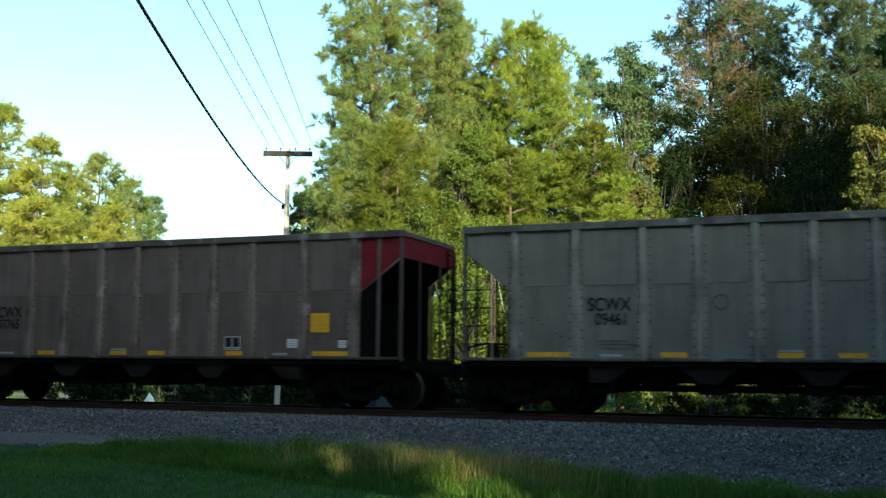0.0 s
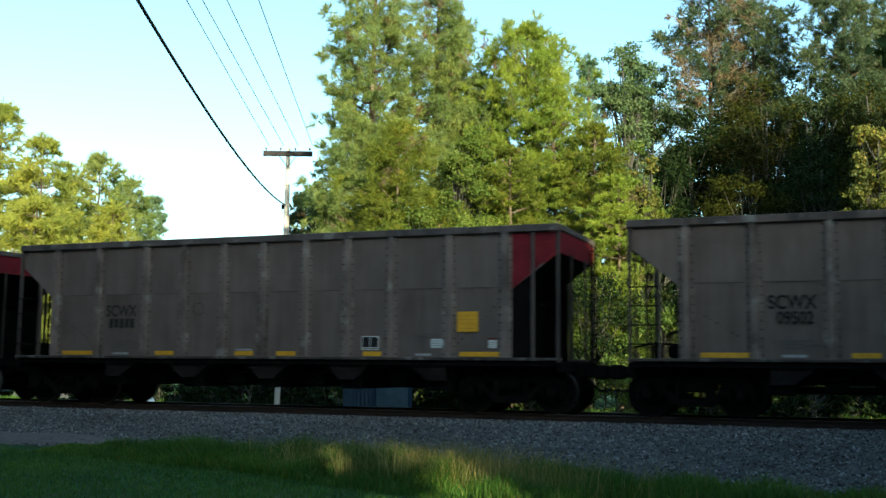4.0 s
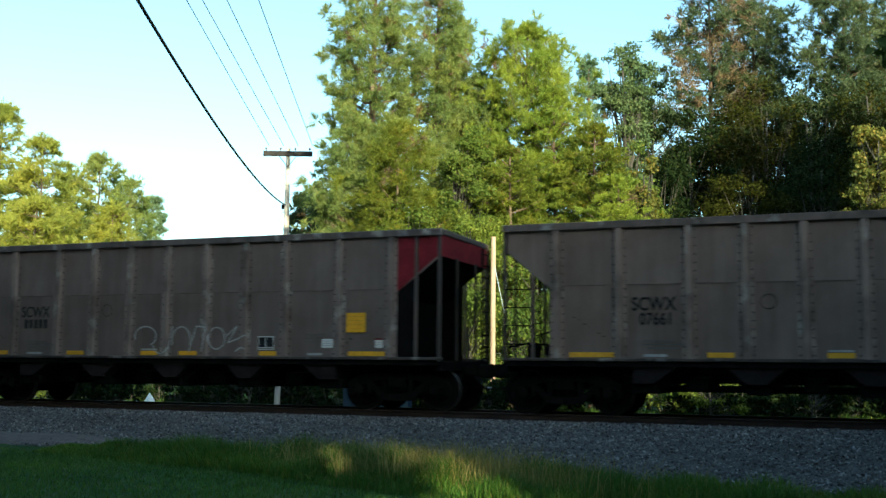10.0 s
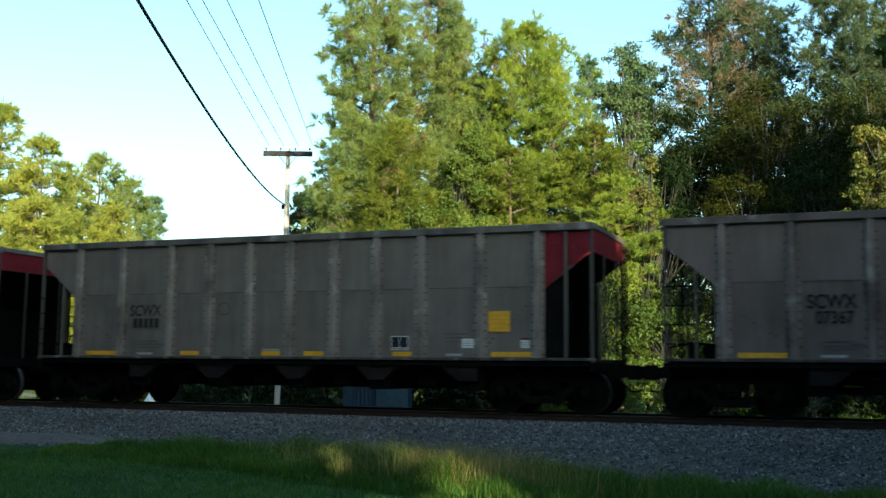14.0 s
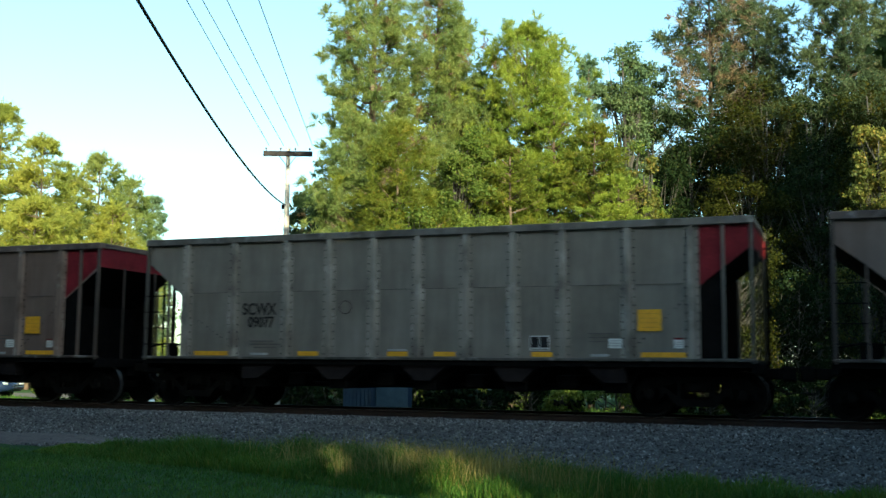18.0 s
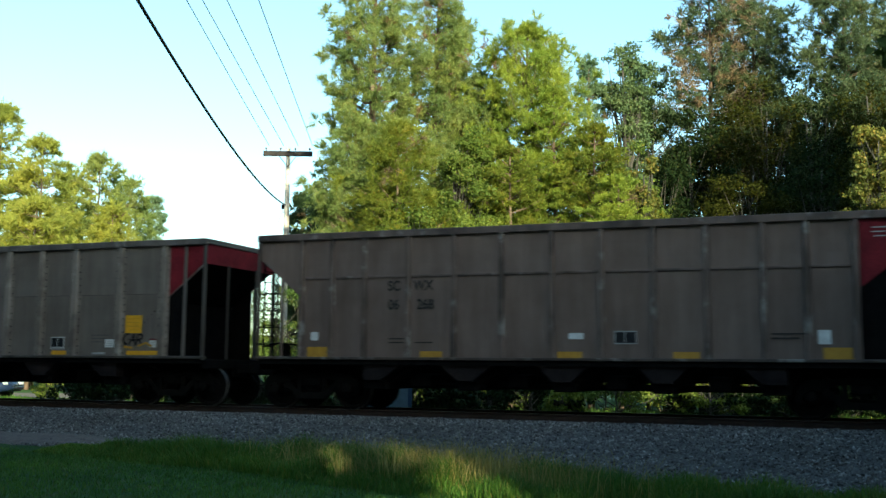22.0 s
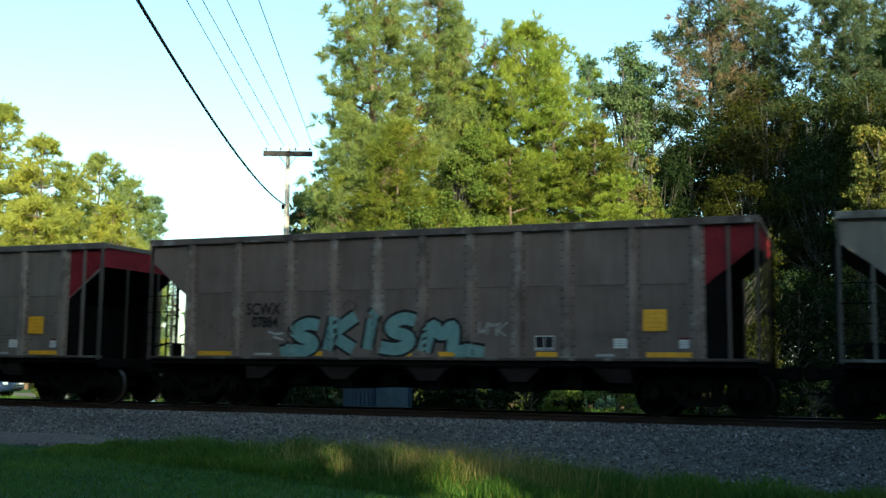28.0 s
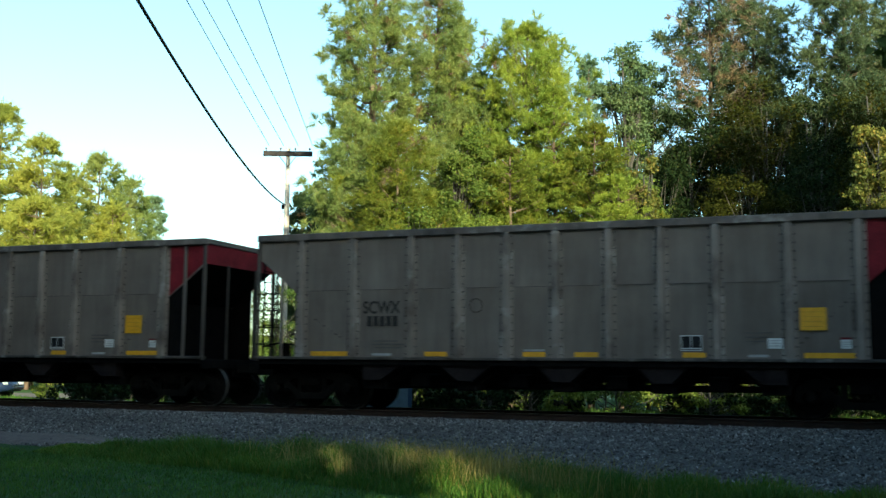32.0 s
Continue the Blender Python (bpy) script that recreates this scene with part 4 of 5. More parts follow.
    plate("plate_holder", car, -7.55, -7.12, 1.275, 1.315, GREYPAINT, "dull white strip")
    lube = plate("consolidated_plate", car, -4.41, -4.01, 1.295, 1.590, WHITEPAINT, "black stencil panel in a white frame")
    plate("stencil_field", lube, -4.392, -4.222, 1.348, 1.572, BLACKPAINT, y=-SHEET - 0.0135, t=0.002)
    plate("stencil_field", lube, -4.202, -4.028, 1.348, 1.572, BLACKPAINT, y=-SHEET - 0.0135, t=0.002)
    plate("stencil_field", lube, -4.392, -4.028, 1.311, 1.328, BLACKPAINT, y=-SHEET - 0.0135, t=0.002)
    card = plate("white_card", car, -2.80, -2.54, 1.34, 1.53, WHITEPAINT, "white notice card")
    for z in (1.38, 1.43, 1.48):
        plate("print_line", card, -2.77, -2.57, z, z + 0.014, GREYPAINT, y=-SHEET - 0.0135, t=0.002)
    sign = plate("yellow_placard", car, -2.225, -1.765, 1.675, 2.095, YELLOW, "square yellow placard")
    for z in (1.74, 1.83, 1.92, 2.01):
        plate("print_line", sign, -2.17, -1.82, z, z + 0.010, ORANGE, y=-SHEET - 0.0135, t=0.002)
    small = plate("white_card", car, -1.53, -1.35, 1.34, 1.545, WHITEPAINT, "small white card with a red edge")
    for z in (1.37, 1.41, 1.45):
        plate("print_line", small, -1.51, -1.37, z, z + 0.012, GREYPAINT, y=-SHEET - 0.0135, t=0.002)
    plate("red_edge", small, -1.53, -1.35, 1.505, 1.545, REDPAINT, y=-SHEET - 0.0135, t=0.002)
    for z, a, b in ((1.40, -10.95, -10.15), (1.33, -10.85, -10.25), (1.47, -10.95, -10.35)):
        plate("stencil_line", car, a, b, z, z + 0.03, FAINTINK, "faded stencil line")
    for z, a, b in ((1.62, -3.2, -2.7), (1.54, -3.2, -2.8), (1.46, -3.2, -2.85)):
        plate("stencil_line", car, a, b, z, z + 0.022, FAINTINK, "faded stencil line")
    rng = random.Random(9)
    bm = bmesh.new()
    for xa, za, xb, zb, n in ((-1.35, 2.25, -2.2, 1.45, 11), (-12.3, 1.95, -11.6, 1.5, 8)):
        for i in range(n):
            u = (i + rng.uniform(-0.25, 0.25)) / (n - 1)
            x, z, w = xa + (xb - xa) * u, za + (zb - za) * u, rng.uniform(0.006, 0.021)
            slab(bm, [(x + w * math.cos(a) * 1.3, z + w * math.sin(a)) for a in (0.3, 1.5, 2.6, 3.6, 4.8, 5.6)], -SHEET - 0.012, -SHEET - 0.009)
    tagged(part("grease_trail", bm, GHOSTINK_LAPSHADE, car), "row of small dark spots", kind="stuff")
    bm = bmesh.new()
    pts = [(-8.58 + 0.14 * math.cos(k * math.pi / 12), -SHEET - 0.010, 2.22 + 0.14 * math.sin(k * math.pi / 12)) for k in range(25)]
    tube(bm, pts, 0.007, 4, False)
    part("round_emblem", bm, FADEDINK_BOLTSHADE, car, "faded round emblem ring")


def marks_b(car):
    for x0, x1 in ((-12.50, -12.02), (-9.83, -9.33), (-6.85, -6.35), (-4.56, -4.06), (-1.84, -1.34)):
        plate("orange_stripe", car, x0, x1, 1.14, 1.27 if x0 > -12 and x0 < -2 else 1.36, ORANGE, "dirty orange reflective stripe")
    for x0, x1, z0, z1 in ((-12.42, -12.24, 1.50, 1.68), (-6.62, -6.32, 1.52, 1.64), (-1.92, -1.70, 1.42, 1.68)):
        plate("white_card", car, x0, x1, z0, z1, WHITEPAINT, "white notice card")
    lube = plate("consolidated_plate", car, -5.70, -5.26, 1.42, 1.68, GREYPAINT, "black stencil panel in a white frame")
    plate("stencil_field", lube, -5.68, -5.50, 1.44, 1.66, BLACKPAINT, y=-SHEET - 0.0135, t=0.002)
    plate("stencil_field", lube, -5.48, -5.28, 1.44, 1.66, BLACKPAINT, y=-SHEET - 0.0135, t=0.002)
    for z, a, b in ((3.54, -0.95, -0.62), (3.46, -0.95, -0.70), (3.38, -0.90, -0.66)):
        plate("stencil_line", car, a, b, z, z + 0.022, GREYPAINT, "small white stencil line")
    for z, a, b in ((1.60, -2.75, -2.15), (1.52, -2.75, -2.25), (1.44, -10.55, -10.2), (1.52, -10.55, -10.2), (1.44, -9.95, -9.55)):
        plate("stencil_line", car, a, b, z, z + 0.025, GHOSTINK_LAPSHADE, "faded stencil line")


def hopper_car(kind):
    """One open-topped coal hopper with all its parts, at the origin."""
    ribs = RIBS_A if kind == "a" else RIBS_B
    car = empty("coal_hopper_car")
    zt, zb = 3.72, 1.13
    seam = 2.62 if kind == "a" else 2.87
    # side panels, upper and lower, lapped at the seam
    for s in (-1, 1):
        for a, b in zip(ribs, ribs[1:]):
            for name, z0, z1, out in (("lower_side_panel", zb, seam, 0.0), ("upper_side_panel", seam - 0.03, zt, 0.016)):
                if s == -1:
                    bm = bmesh.new()
                    nx = 4
                    low = name[0] == "l"
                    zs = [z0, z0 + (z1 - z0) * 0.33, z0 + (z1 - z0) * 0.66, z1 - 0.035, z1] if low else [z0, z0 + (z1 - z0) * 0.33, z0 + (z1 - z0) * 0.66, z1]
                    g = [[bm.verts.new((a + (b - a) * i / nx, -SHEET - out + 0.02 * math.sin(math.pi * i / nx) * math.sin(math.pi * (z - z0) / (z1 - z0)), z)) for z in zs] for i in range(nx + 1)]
                    # the lower panel's top strip is coloured dark as the lap's shadow
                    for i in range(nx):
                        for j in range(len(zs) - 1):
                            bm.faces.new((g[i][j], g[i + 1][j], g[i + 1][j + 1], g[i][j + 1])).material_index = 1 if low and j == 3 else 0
                    bmesh.ops.solidify(bm, geom=bm.faces[:], thickness=0.008)
                    part(name, bm, (PAINT, GHOSTINK_LAPSHADE), car)
        if s == 1:
            bm = bmesh.new()
            box(bm, ribs[0], ribs[-1], SHEET, SHEET + 0.01, zb, zt)
            part("far_side_sheet", bm, PAINT, car)
    # ribs
    for s, rz in ((-1, 0.0), (1, 180.0)):
        made = None
        for x in ribs:
            if made is None:
                made = part("side_rib", rib_mesh(0.12 if kind == "a" else 0.085, 0.30 if kind == "a" else 0.15, 0.085, zb, zt, kind == "a" and s < 0), (RIBPAINT, FADEDINK_BOLTSHADE), car)
                made.matrix_basis = pose(x, 0, 0, 0, 0, rz)
            else:
                share("side_rib", made, car, x, 0, 0, rz)
    # seam strip on the later cars' welded belt rail
    if kind == "b":
        for a, b in zip(ribs, ribs[1:]):
            bm = bmesh.new()
            box(bm, a + 0.05, b - 0.05, -SHEET - 0.03, -SHEET, seam - 0.03, seam + 0.02, 0.006)
            part("belt_rail", bm, RIBPAINT, car)
    # end corner panels with a slanted lower edge
    for s in (-1, 1):
        y0, y1 = (-SHEET - 0.004, -SHEET + 0.008) if s == -1 else (SHEET - 0.008, SHEET + 0.004)
        bm = bmesh.new()
        slab(bm, [(ribs[-1], zt), (-0.02, zt), (-0.02, 3.31), (-0.14, 3.26), (ribs[-1], 2.42)], y0, y1)
        part("corner_panel", bm, REDPAINT, car, "faded red corner panel")
        bm = bmesh.new()
        slab(bm, [(ribs[0], zt), (-BODY + 0.02, zt), (-BODY + 0.02, 3.31), (-BODY + 0.14, 3.26), (ribs[0], 2.42)], y0, y1)
        part("corner_panel", bm, PAINT, car)
    # top chords
    for s in (-1, 1):
        bm = bmesh.new()
        box(bm, -BODY, 0.0, s * FACE if s < 0 else SHEET - 0.04, -SHEET + 0.04 if s < 0 else FACE, zt - 0.01, 3.86, 0.012)
        part("top_chord", bm, RIBPAINT, car)
    for x0, x1, m in ((-0.10, 0.002, REDPAINT), (-BODY - 0.002, -BODY + 0.10, RIBPAINT)):
        bm = bmesh.new()
        box(bm, x0, x1, -SHEET + 0.045, SHEET - 0.045, zt + 0.02, 3.858, 0.012)
        part("end_chord", bm, FRAMEPAINT, car)
        bm = bmesh.new()
        box(bm, (x0 + x1) / 2 - 0.01, (x0 + x1) / 2 + 0.01, -SHEET + 0.012, SHEET - 0.012, 3.28, zt + 0.02)
        part("end_panel", bm, m if m is REDPAINT else PAINT, car, "faded red end panel" if m is REDPAINT else "")
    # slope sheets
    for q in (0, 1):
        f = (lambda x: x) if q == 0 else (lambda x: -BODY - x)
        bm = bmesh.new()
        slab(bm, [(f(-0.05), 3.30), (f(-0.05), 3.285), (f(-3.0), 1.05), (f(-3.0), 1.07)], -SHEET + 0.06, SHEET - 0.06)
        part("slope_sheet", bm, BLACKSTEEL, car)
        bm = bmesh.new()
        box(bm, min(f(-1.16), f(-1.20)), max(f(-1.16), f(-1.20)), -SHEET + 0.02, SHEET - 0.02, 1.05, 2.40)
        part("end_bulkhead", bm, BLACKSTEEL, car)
        # plates added to keep the open end black between rib and post
        if q == 0:
            for y in (-1.44, 1.40):
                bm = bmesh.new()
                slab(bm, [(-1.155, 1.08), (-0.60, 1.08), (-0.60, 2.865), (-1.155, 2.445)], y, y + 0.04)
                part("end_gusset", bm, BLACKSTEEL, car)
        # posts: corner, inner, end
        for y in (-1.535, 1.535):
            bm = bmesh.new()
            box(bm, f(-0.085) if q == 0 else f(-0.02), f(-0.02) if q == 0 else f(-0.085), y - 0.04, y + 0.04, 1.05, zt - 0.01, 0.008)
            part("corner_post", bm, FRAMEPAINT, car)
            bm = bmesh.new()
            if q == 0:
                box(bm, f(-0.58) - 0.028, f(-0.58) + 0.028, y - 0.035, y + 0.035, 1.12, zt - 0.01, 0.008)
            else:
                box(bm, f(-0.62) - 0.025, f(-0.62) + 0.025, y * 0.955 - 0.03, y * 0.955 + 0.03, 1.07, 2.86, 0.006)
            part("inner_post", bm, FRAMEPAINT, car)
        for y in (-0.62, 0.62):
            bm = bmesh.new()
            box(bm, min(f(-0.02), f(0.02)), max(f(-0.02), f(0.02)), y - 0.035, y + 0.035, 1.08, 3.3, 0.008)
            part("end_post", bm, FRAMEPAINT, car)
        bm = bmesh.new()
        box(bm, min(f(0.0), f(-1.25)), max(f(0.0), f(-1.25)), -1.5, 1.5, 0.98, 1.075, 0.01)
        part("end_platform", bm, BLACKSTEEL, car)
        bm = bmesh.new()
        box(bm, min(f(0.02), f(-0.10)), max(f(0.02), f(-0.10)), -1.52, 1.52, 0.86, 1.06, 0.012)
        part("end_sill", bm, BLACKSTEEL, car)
        # coupler
        bm = bmesh.new()
        box(bm, min(f(0.0), f(0.34)), max(f(0.0), f(0.34)), -0.11, 0.11, 0.76, 0.98, 0.02)
        box(bm, min(f(0.34), f(0.655)), max(f(0.34), f(0.655)), -0.14, 0.14, 0.72, 1.02, 0.04)
        part("coupler", bm, DARKSTEEL, car)
        # hose and cut lever below the coupler
        bm = bmesh.new()
        tube(bm, [(f(0.02), 0.35, 0.86), (f(0.2), 0.33, 0.62), (f(0.4), 0.3, 0.46), (f(0.62), 0.27, 0.50)], 0.025, 6)
        part("air_hose", bm, BLACKPAINT, car)
    # ladders on the far side of each end, rungs across the posts
    for x, y0, y1 in ((-BODY - 0.045, 0.98, 1.46), (0.045, 0.98, 1.46)):
        ladder = empty("ladder")
        ladder.parent = car
        for y in (y0, y1):
            bm = bmesh.new()
            box(bm, x - 0.02, x + 0.02, y - 0.02, y + 0.02, 0.95, 3.70)
            part("ladder_rail", bm, BLACKSTEEL, ladder)
        rung = None
        for i in range(10):
            z = 1.15 + i * 0.27
            if rung is None:
                bm = bmesh.new()
                tube(bm, [(x, y0, z), (x, y1, z)], 0.014, 5)
                rung = part("ladder_rung", bm, BLACKSTEEL, ladder)
            else:
                share("ladder_rung", rung, ladder, 0, 0, i * 0.27)
    # brake gear on the rear platform
    bm = bmesh.new()
    lathe_y(bm, [(-0.42, 0.16), (0.32, 0.16)], -13.05, 1.30, 14)
    part("air_reservoir", bm, BLACKSTEEL, car)
    bm = bmesh.new()
    box(bm, -13.35, -13.15, -1.30, -1.05, 1.075, 1.42, 0.02)
    part("control_valve", bm, DARKSTEEL, car)
    bm = bmesh.new()
    tube(bm, [(-12.75, -1.36, 1.08), (-12.75, -1.36, 2.30)], 0.03, 6)
    part("brake_pipe", bm, BLACKSTEEL, car)
    bm = bmesh.new()
    ring = [(-12.86, -1.18 + 0.27 * math.cos(a), 2.02 + 0.27 * math.sin(a)) for a in (k * math.pi / 10 for k in range(21))]
    tube(bm, ring, 0.018, 5, False)
    for a in (0.4, 2.5, 4.6):
        tube(bm, [(-12.86, -1.18, 2.02), (-12.86, -1.18 + 0.27 * math.cos(a), 2.02 + 0.27 * math.sin(a))], 0.012, 4)
    tube(bm, [(-12.86, -1.18, 2.02), (-12.70, -1.18, 2.02)], 0.03, 6)
    part("brake_wheel", bm, BLACKSTEEL, car)
    bm = bmesh.new()
    box(bm, -12.78, -12.66, -1.40, -0.96, 1.78, 2.26, 0.03)
    part("brake_gear_box", bm, BLACKSTEEL, car)
    bm = bmesh.new()
    tube(bm, [(-13.70, -1.40, 1.10), (-13.70, -1.40, 1.36), (-13.30, -1.38, 1.44), (-12.72, -1.34, 1.40)], 0.025, 6)
    tube(bm, [(-13.05, -1.34, 1.10), (-13.02, -1.34, 1.62), (-12.72, -1.30, 1.72)], 0.022, 6)
    part("brake_rod", bm, BLACKSTEEL, car)
    # grab irons across the open ends, on the near side
    for x0, x1 in ((-13.74, -13.20),):
        iron = None
        for i in range(4):
            if iron is None:
                bm = bmesh.new()
                tube(bm, [(x0, -1.535, 1.42), (x0, -1.60, 1.42), (x1, -1.60, 1.42), (x1, -1.535, 1.42)], 0.012, 5)
                iron = part("grab_iron", bm, BLACKSTEEL, car)
            else:
                share("grab_iron", iron, car, 0, 0, i * 0.37)
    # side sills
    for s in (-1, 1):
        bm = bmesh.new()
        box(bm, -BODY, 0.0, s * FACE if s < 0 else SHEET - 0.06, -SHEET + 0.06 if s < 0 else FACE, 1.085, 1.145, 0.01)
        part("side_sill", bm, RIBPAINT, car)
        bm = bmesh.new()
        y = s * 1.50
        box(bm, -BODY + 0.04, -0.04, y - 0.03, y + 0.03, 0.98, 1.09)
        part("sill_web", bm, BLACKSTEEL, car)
    # centre sill and discharge pockets
    bm = bmesh.new()
    box(bm, -BODY, 0.0, -0.32, 0.32, 0.66, 0.98, 0.01)
    part("centre_sill", bm, BLACKSTEEL, car)
    tops = [(-11.15, -10.28, -11.15, -10.75), (-9.42, -8.25, -9.0, -8.66), (-7.32, -6.22, -6.95, -6.6), (-5.29, -4.26, -4.95, -4.6), (-3.33, -2.48, -2.9, -2.48)]
    for a, b, c, d in tops:
        pocket = empty("discharge_pocket")
        pocket.parent = car
        bm = bmesh.new()
        slab(bm, [(a, 1.0), (b, 1.0), (d, 0.66), (c, 0.66)], -1.47, 1.47)
        part("pocket_side", bm, DUSTY, pocket, "dusty hopper pocket")
        bm = bmesh.new()
        slab(bm, [(a - 0.25, 0.99), (a, 0.99), (c, 0.62), (c - 0.08, 0.60)], -1.18, 1.18)
        slab(bm, [(b, 0.99), (b + 0.25, 0.99), (d + 0.08, 0.60), (d, 0.62)], -1.18, 1.18)
        box(bm, c - 0.06, d + 0.06, -1.30, 1.30, 0.46, 0.66, 0.02)
        part("discharge_door", bm, BLACKSTEEL, pocket)
    bm = bmesh.new()
    tube(bm, [(-11.0, -0.62, 0.55), (-2.4, -0.62, 0.55)], 0.06, 8)
    tube(bm, [(-11.0, 0.62, 0.55), (-2.4, 0.62, 0.55)], 0.06, 8)
    part("door_shaft", bm, BLACKSTEEL, car)
    gear = None
    for x in (-10.0, -7.8, -5.75, -3.75):
        if gear is None:
            bm = bmesh.new()
            box(bm, -0.22, 0.22, -1.05, 1.05, 0.52, 0.80, 0.02)
            gear = part("door_gear", bm, BLACKSTEEL, car)
            gear.location = (x, 0, 0)
        else:
            share("door_gear", gear, car, x)
    truck(car, -1.19)
    truck(car, -BODY + 1.19)
    (marks_a if kind == "a" else marks_b)(car)
    return car


# tone of each car's paint, by its place in the train
DARK, BROWN, MID, LIGHT = (0.142, 0.108, 0.097), (0.157, 0.112, 0.094), (0.163, 0.136, 0.119), (0.181, 0.165, 0.147)
TONES = {-1: LIGHT, 1: MID, 2: BROWN, 5: BROWN, 7: BROWN, 9: BROWN, 11: MID, 12: LIGHT, 14: LIGHT, 15: BROWN, 16: LIGHT, 17: BROWN, 18: MID, 21: LIGHT, 23: MID, 24: LIGHT, 25: MID, 26: MID}
KIND_B = (12, 17)
CARS = {}


# small surges of the train about its steady pull
SURGE_T = [0, 1, 2, 3, 6, 7, 8, 9, 10, 11, 12, 13, 14, 17, 18, 19, 20, 21, 22, 23, 24, 25, 28, 29, 30, 31, 32]
SURGE = [-0.02, -0.01, -0.04, 0.01, 0.08, 0.04, 0.06, 0.08, 0.08, 0.05, 0.01, 0.05, 0.10, -0.03, 0.0, 0.0, -0.05, -0.05, -0.10, -0.12, -0.08, -0.05, 0.0, 0.06, 0.17, 0.25, -0.06]


def train_at(t):
    """Where the leading corner of car 0 stands along the track at t seconds."""
    return -8.73 + 12.207 * t - 0.00186 * t * t + float(np.interp(t, SURGE_T, SURGE))


def build_train():
    first = {"a": hopper_car("a"), "b": hopper_car("b")}
    for ob, text in ((first["a"], "grey weathered open-topped coal hopper car with red ends on the track"), (first["b"], "grey coal hopper car with many narrow ribs and orange stripes")):
        tagged(ob, text, "rail car", "hopper cars of the train")
    used = set()
    for k in range(-2, 28):
        kind = "b" if k in KIND_B else "a"
        car = first[kind] if kind not in used else copy_thing(first[kind], pose(0, 0, 0))
        used.add(kind)
        CARS[k] = car
    for k, car in CARS.items():
        car.location = (train_at(0) - k * PITCH, TRACK_Y, 0)
        tone = TONES.get(k, DARK)
        for o in car.children_recursive:
            if o.type == "MESH":
                # light is put into the tone: lighter ribs catch it, darker posts are backlit
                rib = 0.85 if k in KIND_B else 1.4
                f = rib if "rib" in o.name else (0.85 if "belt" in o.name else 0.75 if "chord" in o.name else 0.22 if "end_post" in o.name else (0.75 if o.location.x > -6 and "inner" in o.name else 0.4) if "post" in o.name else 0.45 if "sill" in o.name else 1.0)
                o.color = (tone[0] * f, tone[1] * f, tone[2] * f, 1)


build_train()



# ---------------- lettering and graffiti on the cars ----------------
GLYPHS = {"A": "00 49 80|24 74", "B": "00 09 58 66 05|05 65 72 50 00", "C": "78 49 16 13 40 71", "E": "79 09 00 70|05 55", "G": "78 49 16 13 40 72 75 45", "H": "00 09|80 89|05 85", "I": "40 49", "K": "00 09|79 04 80",
          "L": "09 00 70", "M": "00 19 44 79 80", "N": "00 09 80 89", "O": "40 13 16 49 76 73 40", "P": "00 09 59 77 55 04", "R": "00 09 59 77 55 04|44 80", "S": "78 49 17 25 64 72 40 01", "T": "09 89|49 40", "V": "09 40 89", "W": "09 20 45 60 89", "X": "09 80|00 89"}


def skin(x, ribs):
    """Depth of the car's side at x: the sheet, or the rib that stands out of it."""
    d = min(abs(x - r) for r in ribs)
    if d < 0.062:
        return -SHEET - 0.090
    if d < 0.085:
        return -SHEET - 0.090 + (d - 0.062) / 0.023 * 0.076
    return -SHEET - 0.014


def ribbon(bm, pts, width, layer, ribs):
    """A painted stroke that follows the side sheet and its ribs."""
    dense = [Vector(pts[0])]
    for a, b in zip(pts, pts[1:]):
        a, b = Vector(a), Vector(b)
        n = max(1, int((b - a).length / 0.03))
        dense += [a.lerp(b, i / n) for i in range(1, n + 1)]
    across = max(2, int(width / 0.035) + 1)
    prev = None
    for i, p in enumerate(dense):
        d = dense[min(i + 1, len(dense) - 1)] - dense[max(i - 1, 0)]
        side = Vector((-d.y, d.x)).normalized() if d.length > 1e-6 else Vector((0, 1))
        row = []
        for k in range(across):
            q = p + side * width * (k / (across - 1) - 0.5)
            z = max(q.y, 1.15)
            row.append(bm.verts.new((q.x, skin(q.x, ribs) - layer, z)))
        if prev:
            for k in range(across - 1):
                bm.faces.new((prev[k], prev[k + 1], row[k + 1], row[k]))
        prev = row


def strokes(word, x0, x1, z0, z1, seed, slant=0.1, curve=0.0):
    """The lines of a written word, letter by letter, in the car side's x and z."""
    rng = random.Random(seed)
    w = (x1 - x0) / len(word)
    out = []
    for i, ch in enumerate(word):
        dz = rng.uniform(-0.06, 0.06) * (z1 - z0)
        for line in GLYPHS[ch].split("|"):
            pts = []
            for p in line.split():
                u, v = int(p[0]) / 8, int(p[1]) / 9
                pts.append((x0 + w * (i + 0.06 + 0.86 * u) + slant * (v - 0.5) * (z1 - z0) + rng.uniform(-0.02, 0.02) * w, z0 + dz + v * (z1 - z0) + curve * math.sin(math.pi * (i + u) / len(word)) + rng.uniform(-0.02, 0.02) * (z1 - z0)))
            if len(pts) > 4:
                pts = smooth_line(pts)
            out.append(pts)
    return out


def smooth_line(pts):
    for _ in range(2):
        new_pts = [pts[0]]
        for a, b in zip(pts, pts[1:]):
            new_pts += [(a[0] * 0.75 + b[0] * 0.25, a[1] * 0.75 + b[1] * 0.25), (a[0] * 0.25 + b[0] * 0.75, a[1] * 0.25 + b[1] * 0.75)]
        pts = new_pts + [pts[-1]]
    return pts


def graffiti(k, lines, width, material, label, layer=0.0):
    """Sprayed paint on car k: each stroke is a part of its own."""
    for pts in lines:
        bm = bmesh.new()
        ribbon(bm, pts, width, layer, RIBS_B if k in KIND_B else RIBS_A)
        me = bpy.data.meshes.new("sprayed_stroke")
        bm.to_mesh(me)
        bm.free()
